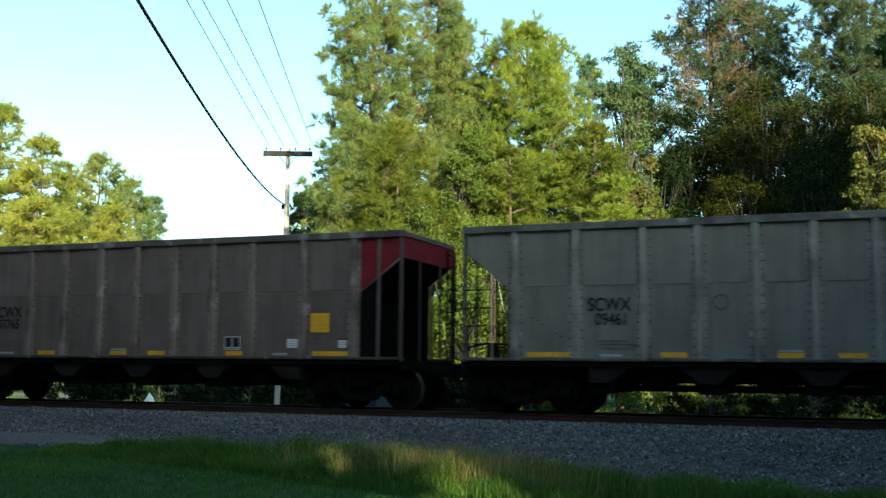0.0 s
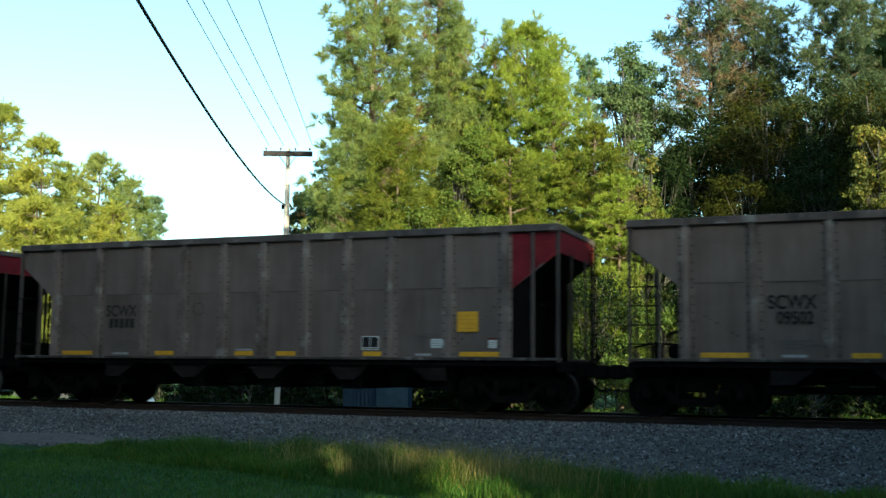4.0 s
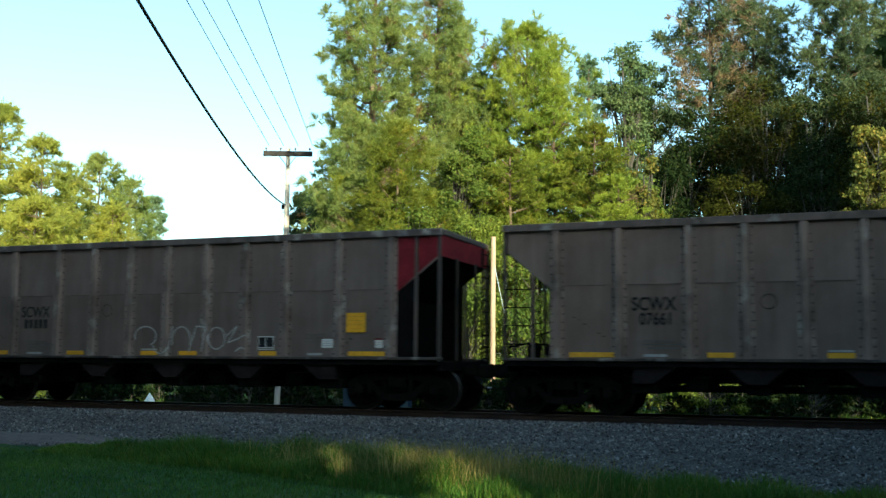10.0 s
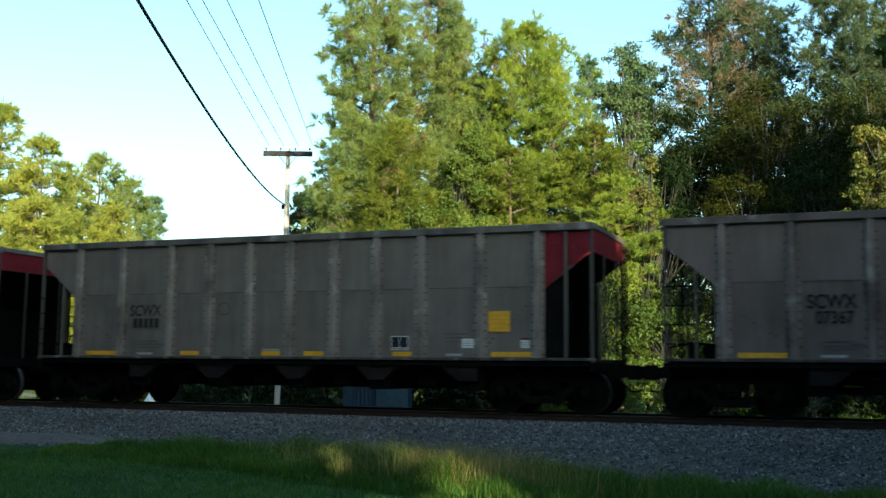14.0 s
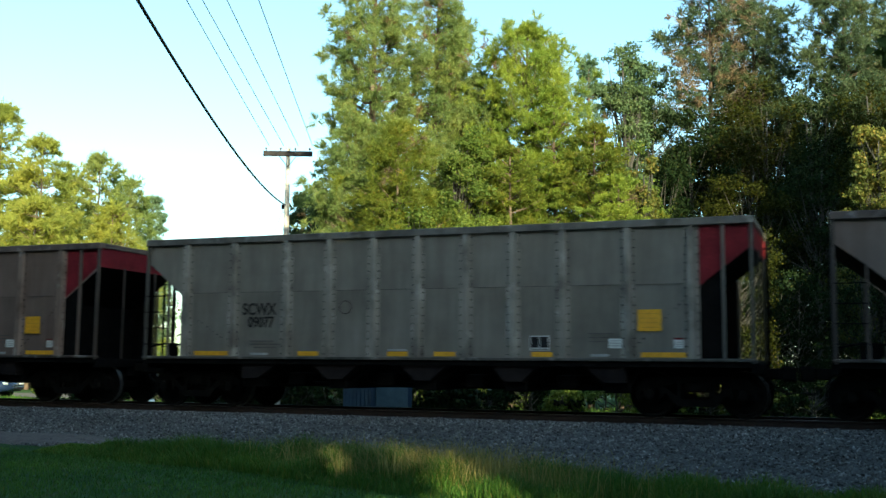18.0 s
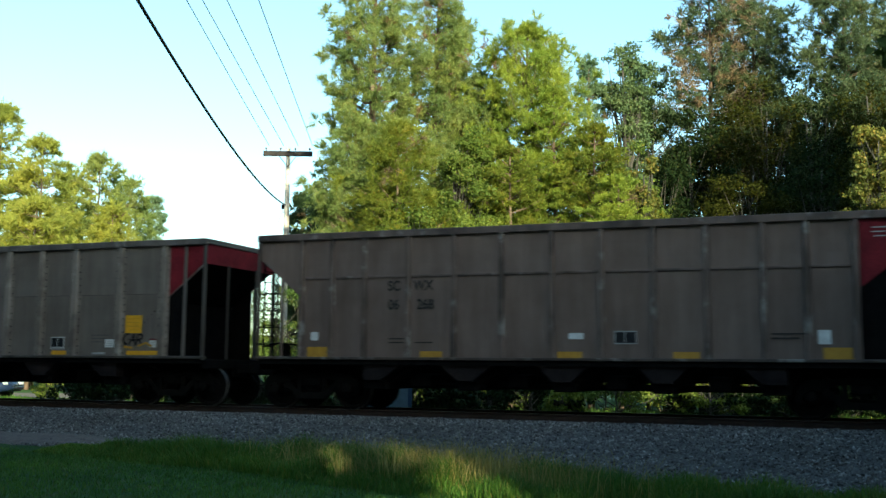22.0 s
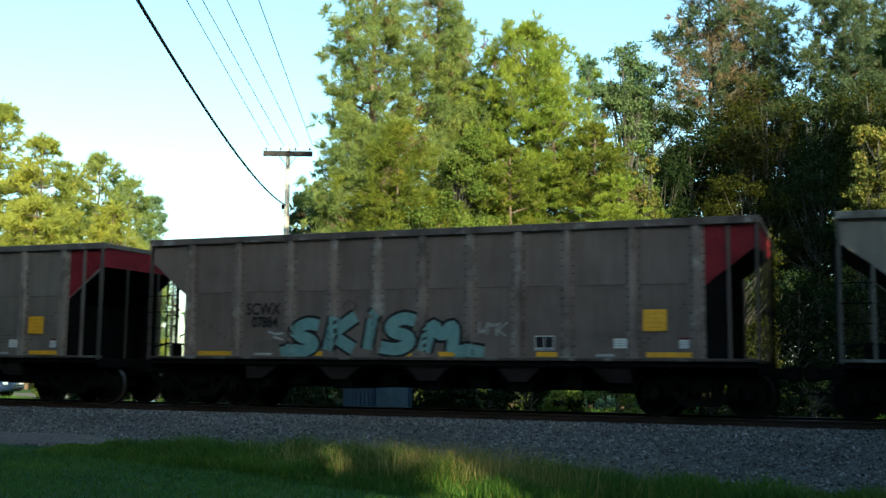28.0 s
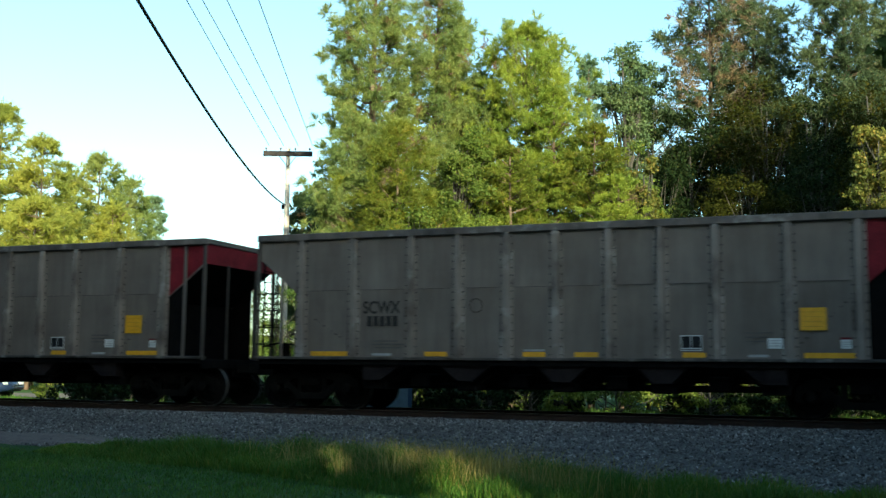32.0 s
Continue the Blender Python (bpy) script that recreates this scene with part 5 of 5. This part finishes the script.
        me.materials.append(material)
        ob = new("sprayed_stroke", me)
        ob.parent = CARS[k]
        tagged(ob, label)


def painted(k, shapes, material, label, layer=0.0):
    """Filled painted shapes that follow the side sheet and its ribs."""
    bm = bmesh.new()
    ribs = RIBS_B if k in KIND_B else RIBS_A
    for shape in shapes:
        x0, x1 = min(p[0] for p in shape) + 0.002, max(p[0] for p in shape) - 0.002
        n = max(4, int((x1 - x0) / 0.025))
        prev = None
        for i in range(n + 1):
            x = x0 + (x1 - x0) * i / n
            cut = sorted(a[1] + (b[1] - a[1]) * (x - a[0]) / (b[0] - a[0]) for a, b in zip(shape, shape[1:] + shape[:1]) if (a[0] - x) * (b[0] - x) <= 0 and abs(a[0] - b[0]) > 1e-9)
            if len(cut) < 2:
                prev = None
                continue
            y = skin(x, ribs) - layer
            row = (bm.verts.new((x, y, max(cut[0], 1.15))), bm.verts.new((x, y, max(cut[-1], 1.155))))
            if prev:
                bm.faces.new((prev[0], row[0], row[1], prev[1]))
            prev = row
    part("painted_letters", bm, material, CARS[k], label)


def arc(cx, cz, rx, rz, a0, a1, n=14):
    return [(cx + rx * math.cos(radians(a0 + (a1 - a0) * i / n)), cz + rz * math.sin(radians(a0 + (a1 - a0) * i / n))) for i in range(n + 1)]


def letter_cars():
    # reporting marks: clear, faded, or too worn to read
    clear = {10: "07367", 19: "07388", 23: "09144", 0: "07765", 4: "07780", 5: "07866", 7: "07661", 22: "07884", 13: "07654", -1: "09461", 2: "09502", 6: "07728", 18: "07772", 14: "09077", 16: "09400", 21: "09337", 24: "09609"}
    for k, car in CARS.items():
        if k in KIND_B:
            ink = FADEDINK_BOLTSHADE if k == 12 else GHOSTINK_LAPSHADE
            for body, x, z in (("SC", -10.44, 2.56), ("WX", -9.77, 2.56), ("06", -10.45, 2.16)) + ((("268", -9.72, 2.16),) if k == 17 else ()):
                lettering(body, car, x, z, 0.30, ink, 0.85)
            if k == 12:
                plate("worn_number", car, -9.96, -9.55, 2.17, 2.36, GHOSTINK_LAPSHADE, "worn lettering")
        elif k in clear:
            ink = FADEDINK_BOLTSHADE
            lettering("SCWX", car, -10.73, 2.08, 0.37, ink, 0.80)
            lettering(clear[k], car, -10.68, 1.80, 0.33, ink, 0.80)
        else:
            lettering("SCWX", car, -10.73, 2.08, 0.37, GHOSTINK_LAPSHADE, 0.80)
            for i in range(5):
                plate("worn_number", car, -11.06 + i * 0.15, -10.95 + i * 0.15, 1.80 + 0.01 * (i % 2), 2.02, GHOSTINK_LAPSHADE, "worn lettering")
    # sprayed tags
    graffiti(1, strokes("ROSE", -9.9, -6.6, 1.22, 1.78, 3, 0.2), 0.03, OXBLOOD, "faded dark red sprayed outline letters")
    graffiti(4, strokes("SEB", -8.75, -7.92, 1.50, 1.84, 4, 0.5), 0.045, BLACKPAINT, "black sprayed scribble")
    graffiti(5, strokes("NMB", -9.85, -8.98, 1.33, 1.60, 5, -0.2), 0.035, BLACKPAINT, "black sprayed scribble")
    graffiti(5, strokes("GA", -7.70, -6.88, 1.62, 2.03, 6, 0.25), 0.035, BLACKPAINT, "black sprayed letters")
    graffiti(5, strokes("RE", -6.62, -5.82, 1.55, 2.09, 7, 0.1) + [[(-6.2, 1.75), (-5.83, 1.48)]], 0.035, BLACKPAINT, "black sprayed letters")
    graffiti(5, [arc(-8.35, 1.44, 0.33, 0.22, 160, 20, 10)], 0.16, WHITEPAINT, "white sprayed patch")
    graffiti(8, [arc(-7.45, 1.60, 0.30, 0.23, 200, -60), arc(-7.0, 1.40, 0.22, 0.2, 180, 360), [(-6.78, 1.4), (-6.7, 1.83)], arc(-6.45, 1.5, 0.25, 0.32, 200, -20), [(-6.25, 1.22), (-6.05, 1.83), (-5.75, 1.80), (-5.85, 1.25)], arc(-5.5, 1.55, 0.22, 0.25, 220, -140), [(-5.25, 1.6), (-4.95, 1.83), (-5.2, 1.45), (-4.70, 1.62)], [(-5.0, 1.25), (-4.85, 1.36), (-4.70, 1.30)]],
             0.028, GREYPAINT, "white sprayed outline letters")
    graffiti(10, strokes("OMEGH", -8.83, -8.05, 1.46, 1.90, 10, 0.1) + [[(-8.55, 1.34), (-8.25, 1.40), (-8.1, 1.33)]], 0.024, WHITEPAINT, "white sprayed tag")
    graffiti(10, strokes("NSK", -6.72, -5.86, 1.48, 2.0, 11, -0.3) + [[(-6.6, 1.40), (-6.2, 1.46), (-5.84, 1.36)]], 0.026, WHITEPAINT, "white sprayed tag")
    graffiti(10, strokes("SPOOR", -5.55, -4.79, 1.18, 1.50, 12, 0.3) + [arc(-5.0, 1.45, 0.2, 0.12, 150, 20)], 0.024, WHITEPAINT, "white sprayed tag")
    # large bubble letters and block letters on one car
    humps = [arc(-9.42, 1.165, 0.52, 0.66, 180, 0), arc(-8.45, 1.86, 0.48, 0.25, 0, 360), arc(-8.42, 1.165, 0.46, 0.26, 180, 0), arc(-7.08, 1.165, 0.66, 1.02, 180, 0)]
    bar = [(-8.93, 1.72), (-8.6, 1.58), (-7.6, 1.52), (-7.55, 1.66), (-8.4, 1.74), (-8.9, 1.80)]
    painted(13, [arc(-9.62, 1.165, 0.5, 0.62, 180, 0), arc(-8.55, 1.55, 0.58, 0.52, 0, 360), arc(-7.35, 1.70, 0.70, 0.42, 0, 360), arc(-7.9, 1.165, 1.6, 0.42, 180, 0)], MAROON, "dark red shadow of bubble letters")
    painted(13, humps + [bar], OLIVE, "olive bubble letters", 0.003)
    painted(13, [[(-7.55, 1.76), (-7.15, 1.90), (-6.75, 1.70), (-7.2, 1.64)], [(-7.35, 1.44), (-6.80, 1.46), (-6.95, 1.38), (-7.3, 1.38)], arc(-8.42, 1.75, 0.10, 0.08, 0, 360)], MAROON, "dark red gaps in bubble letters", 0.006)
    painted(13, [[(-9.72, 1.38), (-9.72, 1.60), (-9.6, 1.42), (-9.5, 1.40), (-9.5, 1.35)], [(-8.4, 2.0), (-8.1, 1.98), (-8.2, 1.90)], [(-7.05, 2.12), (-6.95, 2.15), (-6.98, 1.88), (-7.1, 1.85)], [(-6.6, 1.22), (-6.6, 1.40), (-6.5, 1.28), (-6.45, 1.22)], [(-8.85, 1.52), (-8.6, 1.58), (-8.7, 1.66), (-8.88, 1.64)], [(-7.95, 1.68), (-7.7, 1.66), (-7.7, 1.56), (-7.95, 1.58)]], MINT, "white highlights of bubble letters", 0.009)
    graffiti(13, humps[:2] + [humps[3]], 0.016, GREYPAINT, "thin white outline of bubble letters", 0.009)
    word = strokes("PHONE", -5.66, -2.30, 1.28, 2.18, 13, -0.06)
    wing = [[(-6.10, 1.76), (-5.72, 2.0), (-5.4, 2.12)], [(-2.5, 1.38), (-2.1, 1.50), (-1.78, 1.62)], [(-2.05, 1.6), (-1.78, 1.36)]]
    graffiti(13, word, 0.36, BLACKPAINT, "black outline of block letters")
    graffiti(13, wing, 0.20, BLACKPAINT, "black outline of a swash")
    graffiti(13, word, 0.27, MINT, "pale mint block letters", 0.003)
    graffiti(13, wing, 0.14, MINT, "pale mint swash", 0.003)
    graffiti(13, strokes("WEST", -10.92, -10.24, 1.45, 1.62, 14), 0.022, WHITEPAINT, "white sprayed tag")
    graffiti(13, [arc(-6.16, 1.44, 0.1, 0.11, 0, 360)], 0.05, GREYPAINT, "white sprayed ring")
    graffiti(15, strokes("LOVER", -11.30, -10.30, 1.36, 1.74, 15, 0.05), 0.026, WHITEPAINT, "white sprayed tag")
    graffiti(15, strokes("AMOE", -10.02, -9.10, 1.56, 2.0, 16, -0.2) + [[(-9.35, 1.62), (-9.12, 1.5), (-9.2, 1.66)]], 0.026, WHITEPAINT, "white sprayed tag")
    graffiti(15, strokes("CAPE", -5.72, -4.87, 1.50, 1.76, 17, 0.15) + [[(-5.4, 1.44), (-5.2, 1.48), (-5.05, 1.41)]], 0.026, WHITEPAINT, "white sprayed tag")
    graffiti(15, strokes("CHOT", -12.6, -11.62, 1.74, 2.04, 18, 0.05), 0.03, GHOSTINK_LAPSHADE, "faint black sprayed tag")
    graffiti(18, strokes("NESS", -9.82, -9.32, 1.28, 1.40, 19), 0.022, GREYPAINT, "white sprayed tag")
    graffiti(18, strokes("CAR", -2.30, -1.70, 1.40, 1.66, 20, 0.2), 0.042, BLACKPAINT, "black sprayed tag")
    graffiti(18, [[(-1.85, 1.37), (-1.62, 1.45), (-1.45, 1.36)], [(-2.25, 1.36), (-2.0, 1.33)]], 0.05, ORANGE, "orange sprayed strokes", 0.003)
    big = [(-10.12, -9.19), (-9.09, -8.32), (-8.25, -7.90), (-7.86, -6.91), (-6.85, -6.05)]
    word = []
    for i, (a, b) in enumerate(big):
        word += strokes("SKISM"[i], a + 0.04, b - 0.02, 1.26, 1.92 + 0.06 * (i % 2), 21 + i, 0.18)
    wing = [[(-10.25, 1.22), (-9.95, 1.30), (-9.6, 1.24)], [(-6.15, 1.24), (-5.85, 1.30), (-5.50, 1.24)], [(-8.02, 2.0), (-7.94, 2.10)]]
    graffiti(22, word + wing, 0.38, BLACKPAINT, "black outline of block letters")
    graffiti(22, word + wing, 0.26, TEAL, "pale teal block letters", 0.003)
    graffiti(22, strokes("WMK", -5.64, -4.98, 1.60, 1.88, 30, 0.2), 0.024, GREYPAINT, "white sprayed tag")
    graffiti(22, [[(-10.58, 1.70), (-10.40, 1.64), (-10.2, 1.66)], [(-10.45, 1.58), (-10.2, 1.52)]], 0.05, GREYPAINT, "white sprayed arrow")


letter_cars()


# ---------------- utility poles and wires ----------------
def wire_curve(name, pts, r, material, label):
    cu = bpy.data.curves.new(name, "CURVE")
    cu.dimensions = "3D"
    cu.bevel_depth, cu.bevel_resolution = r, 1
    sp = cu.splines.new("POLY")
    sp.points.add(len(pts) - 1)
    for p, q in zip(sp.points, pts):
        p.co = (*q, 1)
    cu.materials.append(material)
    ob = new(name, cu)
    return tagged(ob, label, "cable")


def sag(a, b, drop, n=40):
    a, b = Vector(a), Vector(b)
    return [tuple(a.lerp(b, i / n) - Vector((0, 0, drop * 4 * (i / n) * (1 - i / n)))) for i in range(n + 1)]


def utility_pole(x, y, top, arm_dir):
    pole = empty("utility_pole")
    z0 = float(ground_z(x, y))
    pole.location = (x, y, z0)
    tagged(pole, "weathered wooden utility pole with one dark crossarm", "utility pole")
    h = top - z0
    bm = bmesh.new()
    tube(bm, [(0, 0, -0.3), (0.02, 0, h * 0.5), (0.03, 0, h)], [0.21, 0.165, 0.105], 12)
    part("shaft", bm, POLEWOOD, pole)
    arm = empty("crossarm")
    arm.parent = pole
    arm.matrix_basis = pose(0.03, 0, h - 0.28, 0, 0, arm_dir)
    bm = bmesh.new()
    box(bm, -1.28, 1.28, -0.24, -0.08, -0.17, 0.09, 0.015)
    part("beam", bm, GREYWOOD, arm)
    for s in (-1, 1):
        bm = bmesh.new()
        tube(bm, [(s * 0.55, -0.24, -0.05), (0.0, -0.16, -0.75)], 0.018, 5)
        part("brace", bm, GREYWOOD, arm)
    first = None
    for q in (-1.14, -0.38, 0.38, 1.14):
        if first is None:
            bm = bmesh.new()
            tube(bm, [(0, 0, 0), (0, 0, 0.07), (0, 0, 0.09), (0, 0, 0.16), (0, 0, 0.18)], [0.02, 0.02, 0.055, 0.05, 0.02], 10)
            first = part("insulator", bm, PORCELAIN, arm)
            first.location = (q, -0.16, 0.10)
        else:
            share("insulator", first, arm, q, -0.16, 0.10)
    bm = bmesh.new()
    box(bm, -0.26, -0.10, -0.10, 0.02, 9.7, 9.95, 0.02)
    part("cable_bracket", bm, BLACKSTEEL, pole)
    return pole


utility_pole(-27.05, 47.5, 12.35, 22.0)
utility_pole(-3.6, -4.1, 12.0, 22.0)


def wires():
    # four line wires that pass high overhead to the next pole behind the viewer
    for dx, far in ((-1.14, (-5.48, -3.4, 11.99)), (-0.38, (-5.19, -3.8, 11.99)), (0.38, (-4.21, -4.2, 12.01)), (1.14, (-2.60, -4.6, 12.02))):
        a = Vector((-26.77, 47.3, 12.45)) + Vector((math.cos(radians(22)), math.sin(radians(22)), 0)) * dx
        wire_curve("line_wire", sag(a, far, 0.1), 0.018, WIRE, "thin bare line wire running to the utility pole")
    wire_curve("service_cable", sag((-27.0, 47.3, 9.3), (-2.5, -4.0, 8.0), 1.3), 0.036, CABLE, "thick black overhead cable sagging to the pole")
    wire_curve("guy_wire", sag((-27.0, 47.45, 9.6), (-30.2, 45.8, -0.6), 0.0, 8), 0.01, CABLE, "thin guy wire slanting from the pole to the ground")


wires()


def stub_pole(x, y, top):
    pole = empty("stub_pole")
    z0 = float(ground_z(x, y))
    pole.location = (x, y, z0)
    tagged(pole, "short reddish wooden pole standing beyond the track", "pole")
    bm = bmesh.new()
    tube(bm, [(0, 0, -0.3), (0.01, 0, 2.6), (0.02, 0, top - z0)], [0.095, 0.088, 0.08], 12)
    part("shaft", bm, STUBWOOD, pole)
    bm = bmesh.new()
    tube(bm, [(0.075, -0.03, top - z0 - 1.0), (0.45, -0.1, top - z0 - 2.6)], 0.012, 5)
    part("guy_strand", bm, WIRE, pole)


stub_pole(-11.0, 33.3, 5.35)


# ---------------- beyond the track ----------------
# two sheet colours hold the hut's light: darker shaded side, lighter door and roof
HUTSHADE = plain("blue_grey_sheet_shade_side", (0.024, 0.042, 0.075), (0.036, 0.060, 0.098), 0.75, 0.0, scale=3, bumpy=0.05, spec=0.15)
HUTLIT = plain("hut_sheet_lit_side", (0.07, 0.105, 0.13), (0.105, 0.145, 0.17), 0.75, 0.0, scale=3, bumpy=0.05, spec=0.15)


def relay_hut(x, y, rz):
    """A sheet-metal equipment hut beside the line."""
    hut = empty("equipment_hut")
    z0 = float(ground_z(x, y))
    hut.matrix_basis = pose(x, y, z0, 0, 0, rz)
    tagged(hut, "small blue-grey metal equipment hut beside the railway", "hut")
    w, d, h = 1.75, 1.3, 2.35
    bm = bmesh.new()
    box(bm, -w / 2 - 0.1, w / 2 + 0.1, -d / 2 - 0.1, d / 2 + 0.1, -0.2, 0.10)
    part("base", bm, GREYPAINT, hut)
    bm = bmesh.new()
    box(bm, -w / 2, w / 2, -d / 2, d / 2, 0.10, h - 0.12, 0.01)
    part("body", bm, HUTSHADE, hut)
    bm = bmesh.new()
    slab(bm, [(-w / 2 - 0.08, h - 0.12), (w / 2 + 0.08, h - 0.12), (w / 2 + 0.08, h - 0.05), (0, h + 0.08), (-w / 2 - 0.08, h - 0.05)], -d / 2 - 0.08, d / 2 + 0.08)
    part("roof", bm, HUTLIT, hut)
    door = empty("door")
    door.parent = hut
    bm = bmesh.new()
    box(bm, w / 2 + 0.003, w / 2 + 0.03, -0.5, 0.5, 0.16, h - 0.2, 0.006)
    part("door_leaf", bm, HUTLIT, door)
    bm = bmesh.new()
    box(bm, w / 2 + 0.03, w / 2 + 0.06, -0.44, -0.40, 1.0, 1.2)
    part("handle", bm, BLACKSTEEL, door)
    for i in range(7):
        bm = bmesh.new()
        xx = -w / 2 + 0.15 + i * (w - 0.3) / 6
        box(bm, xx - 0.012, xx + 0.012, -d / 2 - 0.012, -d / 2 - 0.001, 0.12, h - 0.14)
        part("seam", bm, HUTSHADE, hut)


relay_hut(-12.5, 27.4, -38.0)


CARBLUE = plain("dark_blue_car_paint", (0.010, 0.018, 0.045), (0.014, 0.025, 0.06), 0.25, scale=2, bumpy=0)
GLASS = plain("dark_car_glass", (0.008, 0.010, 0.012), (0.012, 0.014, 0.016), 0.08, scale=2, bumpy=0)
LAMP = plain("clear_lamp_glass", (0.6, 0.62, 0.64), (0.75, 0.76, 0.78), 0.15, scale=6, bumpy=0)
TYRE = plain("black_tyre_rubber", (0.010, 0.010, 0.010), (0.02, 0.02, 0.02), 0.85, scale=9)


def parked_car(x, y, rz):
    car = empty("parked_car")
    z0 = float(ground_z(x, y))
    car.matrix_basis = pose(x, y, z0, 0, 0, rz)
    tagged(car, "dark blue saloon car parked beyond the track", "car")
    bm = bmesh.new()
    slab(bm, [(-2.2, 0.30), (2.15, 0.30), (2.25, 0.55), (2.18, 0.72), (1.1, 0.92), (-1.6, 0.95), (-2.2, 0.90), (-2.28, 0.60)], -0.88, 0.88)
    bmesh.ops.bevel(bm, geom=bm.edges[:], offset=0.06, segments=2, affect="EDGES")
    part("body", bm, CARBLUE, car, smooth=True)
    bm = bmesh.new()
    slab(bm, [(-1.55, 0.93), (1.05, 0.91), (0.35, 1.38), (-0.95, 1.42)], -0.72, 0.72)
    bmesh.ops.bevel(bm, geom=bm.edges[:], offset=0.08, segments=2, affect="EDGES")
    part("cabin", bm, GLASS, car, smooth=True)
    bm = bmesh.new()
    box(bm, -0.92, 0.30, -0.62, 0.62, 1.40, 1.45, 0.03)
    part("roof", bm, CARBLUE, car)
    for yy in (-0.62, 0.62):
        bm = bmesh.new()
        box(bm, 2.14, 2.24, yy - 0.16, yy + 0.16, 0.60, 0.72, 0.02)
        part("headlight", bm, LAMP, car)
    first = None
    for xx in (-1.4, 1.4):
        for yy in (-0.80, 0.80):
            if first is None:
                wheel = empty("wheel")
                wheel.parent = car
                wheel.location = (xx, yy, 0.32)
                bm = bmesh.new()
                lathe_y(bm, [(-0.10, 0.20), (-0.11, 0.30), (-0.07, 0.32), (0.07, 0.32), (0.11, 0.30), (0.10, 0.20)], 0, 0, 20)
                tyre = part("tyre", bm, TYRE, wheel)
                bm = bmesh.new()
                lathe_y(bm, [(-0.095, 0.20), (-0.08, 0.05), (0.08, 0.05), (0.095, 0.20)], 0, 0, 14)
                rim = part("rim", bm, WHEELSTEEL, wheel)
                first = wheel
            else:
                wheel = empty("wheel")
                wheel.parent = car
                wheel.location = (xx, yy, 0.32)
                share("tyre", tyre, wheel)
                share("rim", rim, wheel)


parked_car(-36.6, 36.3, 12.0)


def far_things():
    # a pale gravel road across the line's far side
    n = 24
    v, f = [], []
    for i in range(n + 1):
        x = -90 + i * (58.5 / n)
        for y in (39.0 + 0.9 * math.sin(i * 0.5), 45.5 + 0.9 * math.sin(i * 0.5 + 1)):
            v.append((x, y, float(ground_z(x, y)) + 0.03))
    for i in range(n):
        f.append((2 * i, 2 * i + 2, 2 * i + 3, 2 * i + 1))
    tagged(raw("road", v, f, DIRT), "pale dusty gravel road beyond the track", "road", kind="structure")
    # white pyramid-shaped marker
    x, y = -24.7, 33.4
    z = float(ground_z(x, y))
    bm = bmesh.new()
    base = [bm.verts.new((0.32 * math.cos(a), 0.32 * math.sin(a), 0)) for a in (0.4, 1.97, 3.54, 5.11)]
    tip = bm.verts.new((0, 0, 0.52))
    for k in range(4):
        bm.faces.new((base[k], base[(k + 1) % 4], tip))
    bm.faces.new(list(reversed(base)))
    ob = part("marker_pyramid", bm, BRIGHTWHITE)
    ob.location = (x, y, z)
    tagged(ob, "small white pyramid-shaped marker in the grass", "marker")
    # leaning stake
    x, y = -23.4, 33.9
    bm = bmesh.new()
    tube(bm, [(0, 0, -0.1), (0.11, 0, 0.42), (0.24, 0.02, 0.92)], [0.02, 0.018, 0.014], 6)
    ob = part("leaning_stake", bm, POLEWOOD)
    ob.location = (x, y, float(ground_z(x, y)))
    tagged(ob, "thin pale wooden stake leaning in the grass", "stake")
    # pale fence post
    x, y = -16.9, 29.4
    bm = bmesh.new()
    tube(bm, [(0, 0, -0.2), (0.01, 0, 0.7), (0.02, 0, 1.35)], [0.10, 0.095, 0.09], 10)
    ob = part("fence_post", bm, POLEWOOD)
    ob.location = (x, y, float(ground_z(x, y)))
    tagged(ob, "pale weathered wooden post beyond the track", "post")
    # marker post
    x, y = -9.5, 28.5
    bm = bmesh.new()
    box(bm, -0.065, 0.065, -0.03, 0.03, -0.2, 1.0, 0.01)
    ob = part("marker_post", bm, GREYPAINT)
    ob.location = (x, y, float(ground_z(x, y)))
    tagged(ob, "short off-white marker post beside the track", "post")


BRIGHTWHITE = plain("bright_white_paint", (0.72, 0.72, 0.72), (0.82, 0.82, 0.82), 0.6, scale=5, bumpy=0)
far_things()


# ---------------- motion ----------------
def rolling(k):
    """Turns of a car's wheels while it passes; before and after that they rest."""
    step, r = 0.05, 0.457
    near = [i * step for i in range(int(32 / step) + 1) if -32 < train_at(i * step) - k * PITCH < 22]
    if len(near) < 3:
        return []
    s0 = train_at(near[0])
    return [(t, math.degrees((train_at(t) - s0) / r)) for t in near]


def motions():
    for k, car in CARS.items():
        walk(car, [(t, pose(train_at(t) - k * PITCH, TRACK_Y, 0)) for t in range(0, 33)])
        turns = rolling(k)
        if not turns:
            continue
        if turns[0][0] > 0.05:
            turns = [(0.0, 0.0)] + turns
        if turns[-1][0] < 31.95:
            turns.append((32.0, turns[-1][1]))
        for o in car.children_recursive:
            if o.name.startswith("wheelset"):
                x = 0.889 if o.location.x > 0 else -0.889
                walk(o, [(t, pose(x, 0, 0.457, 0, a, 0)) for t, a in turns])


motions()
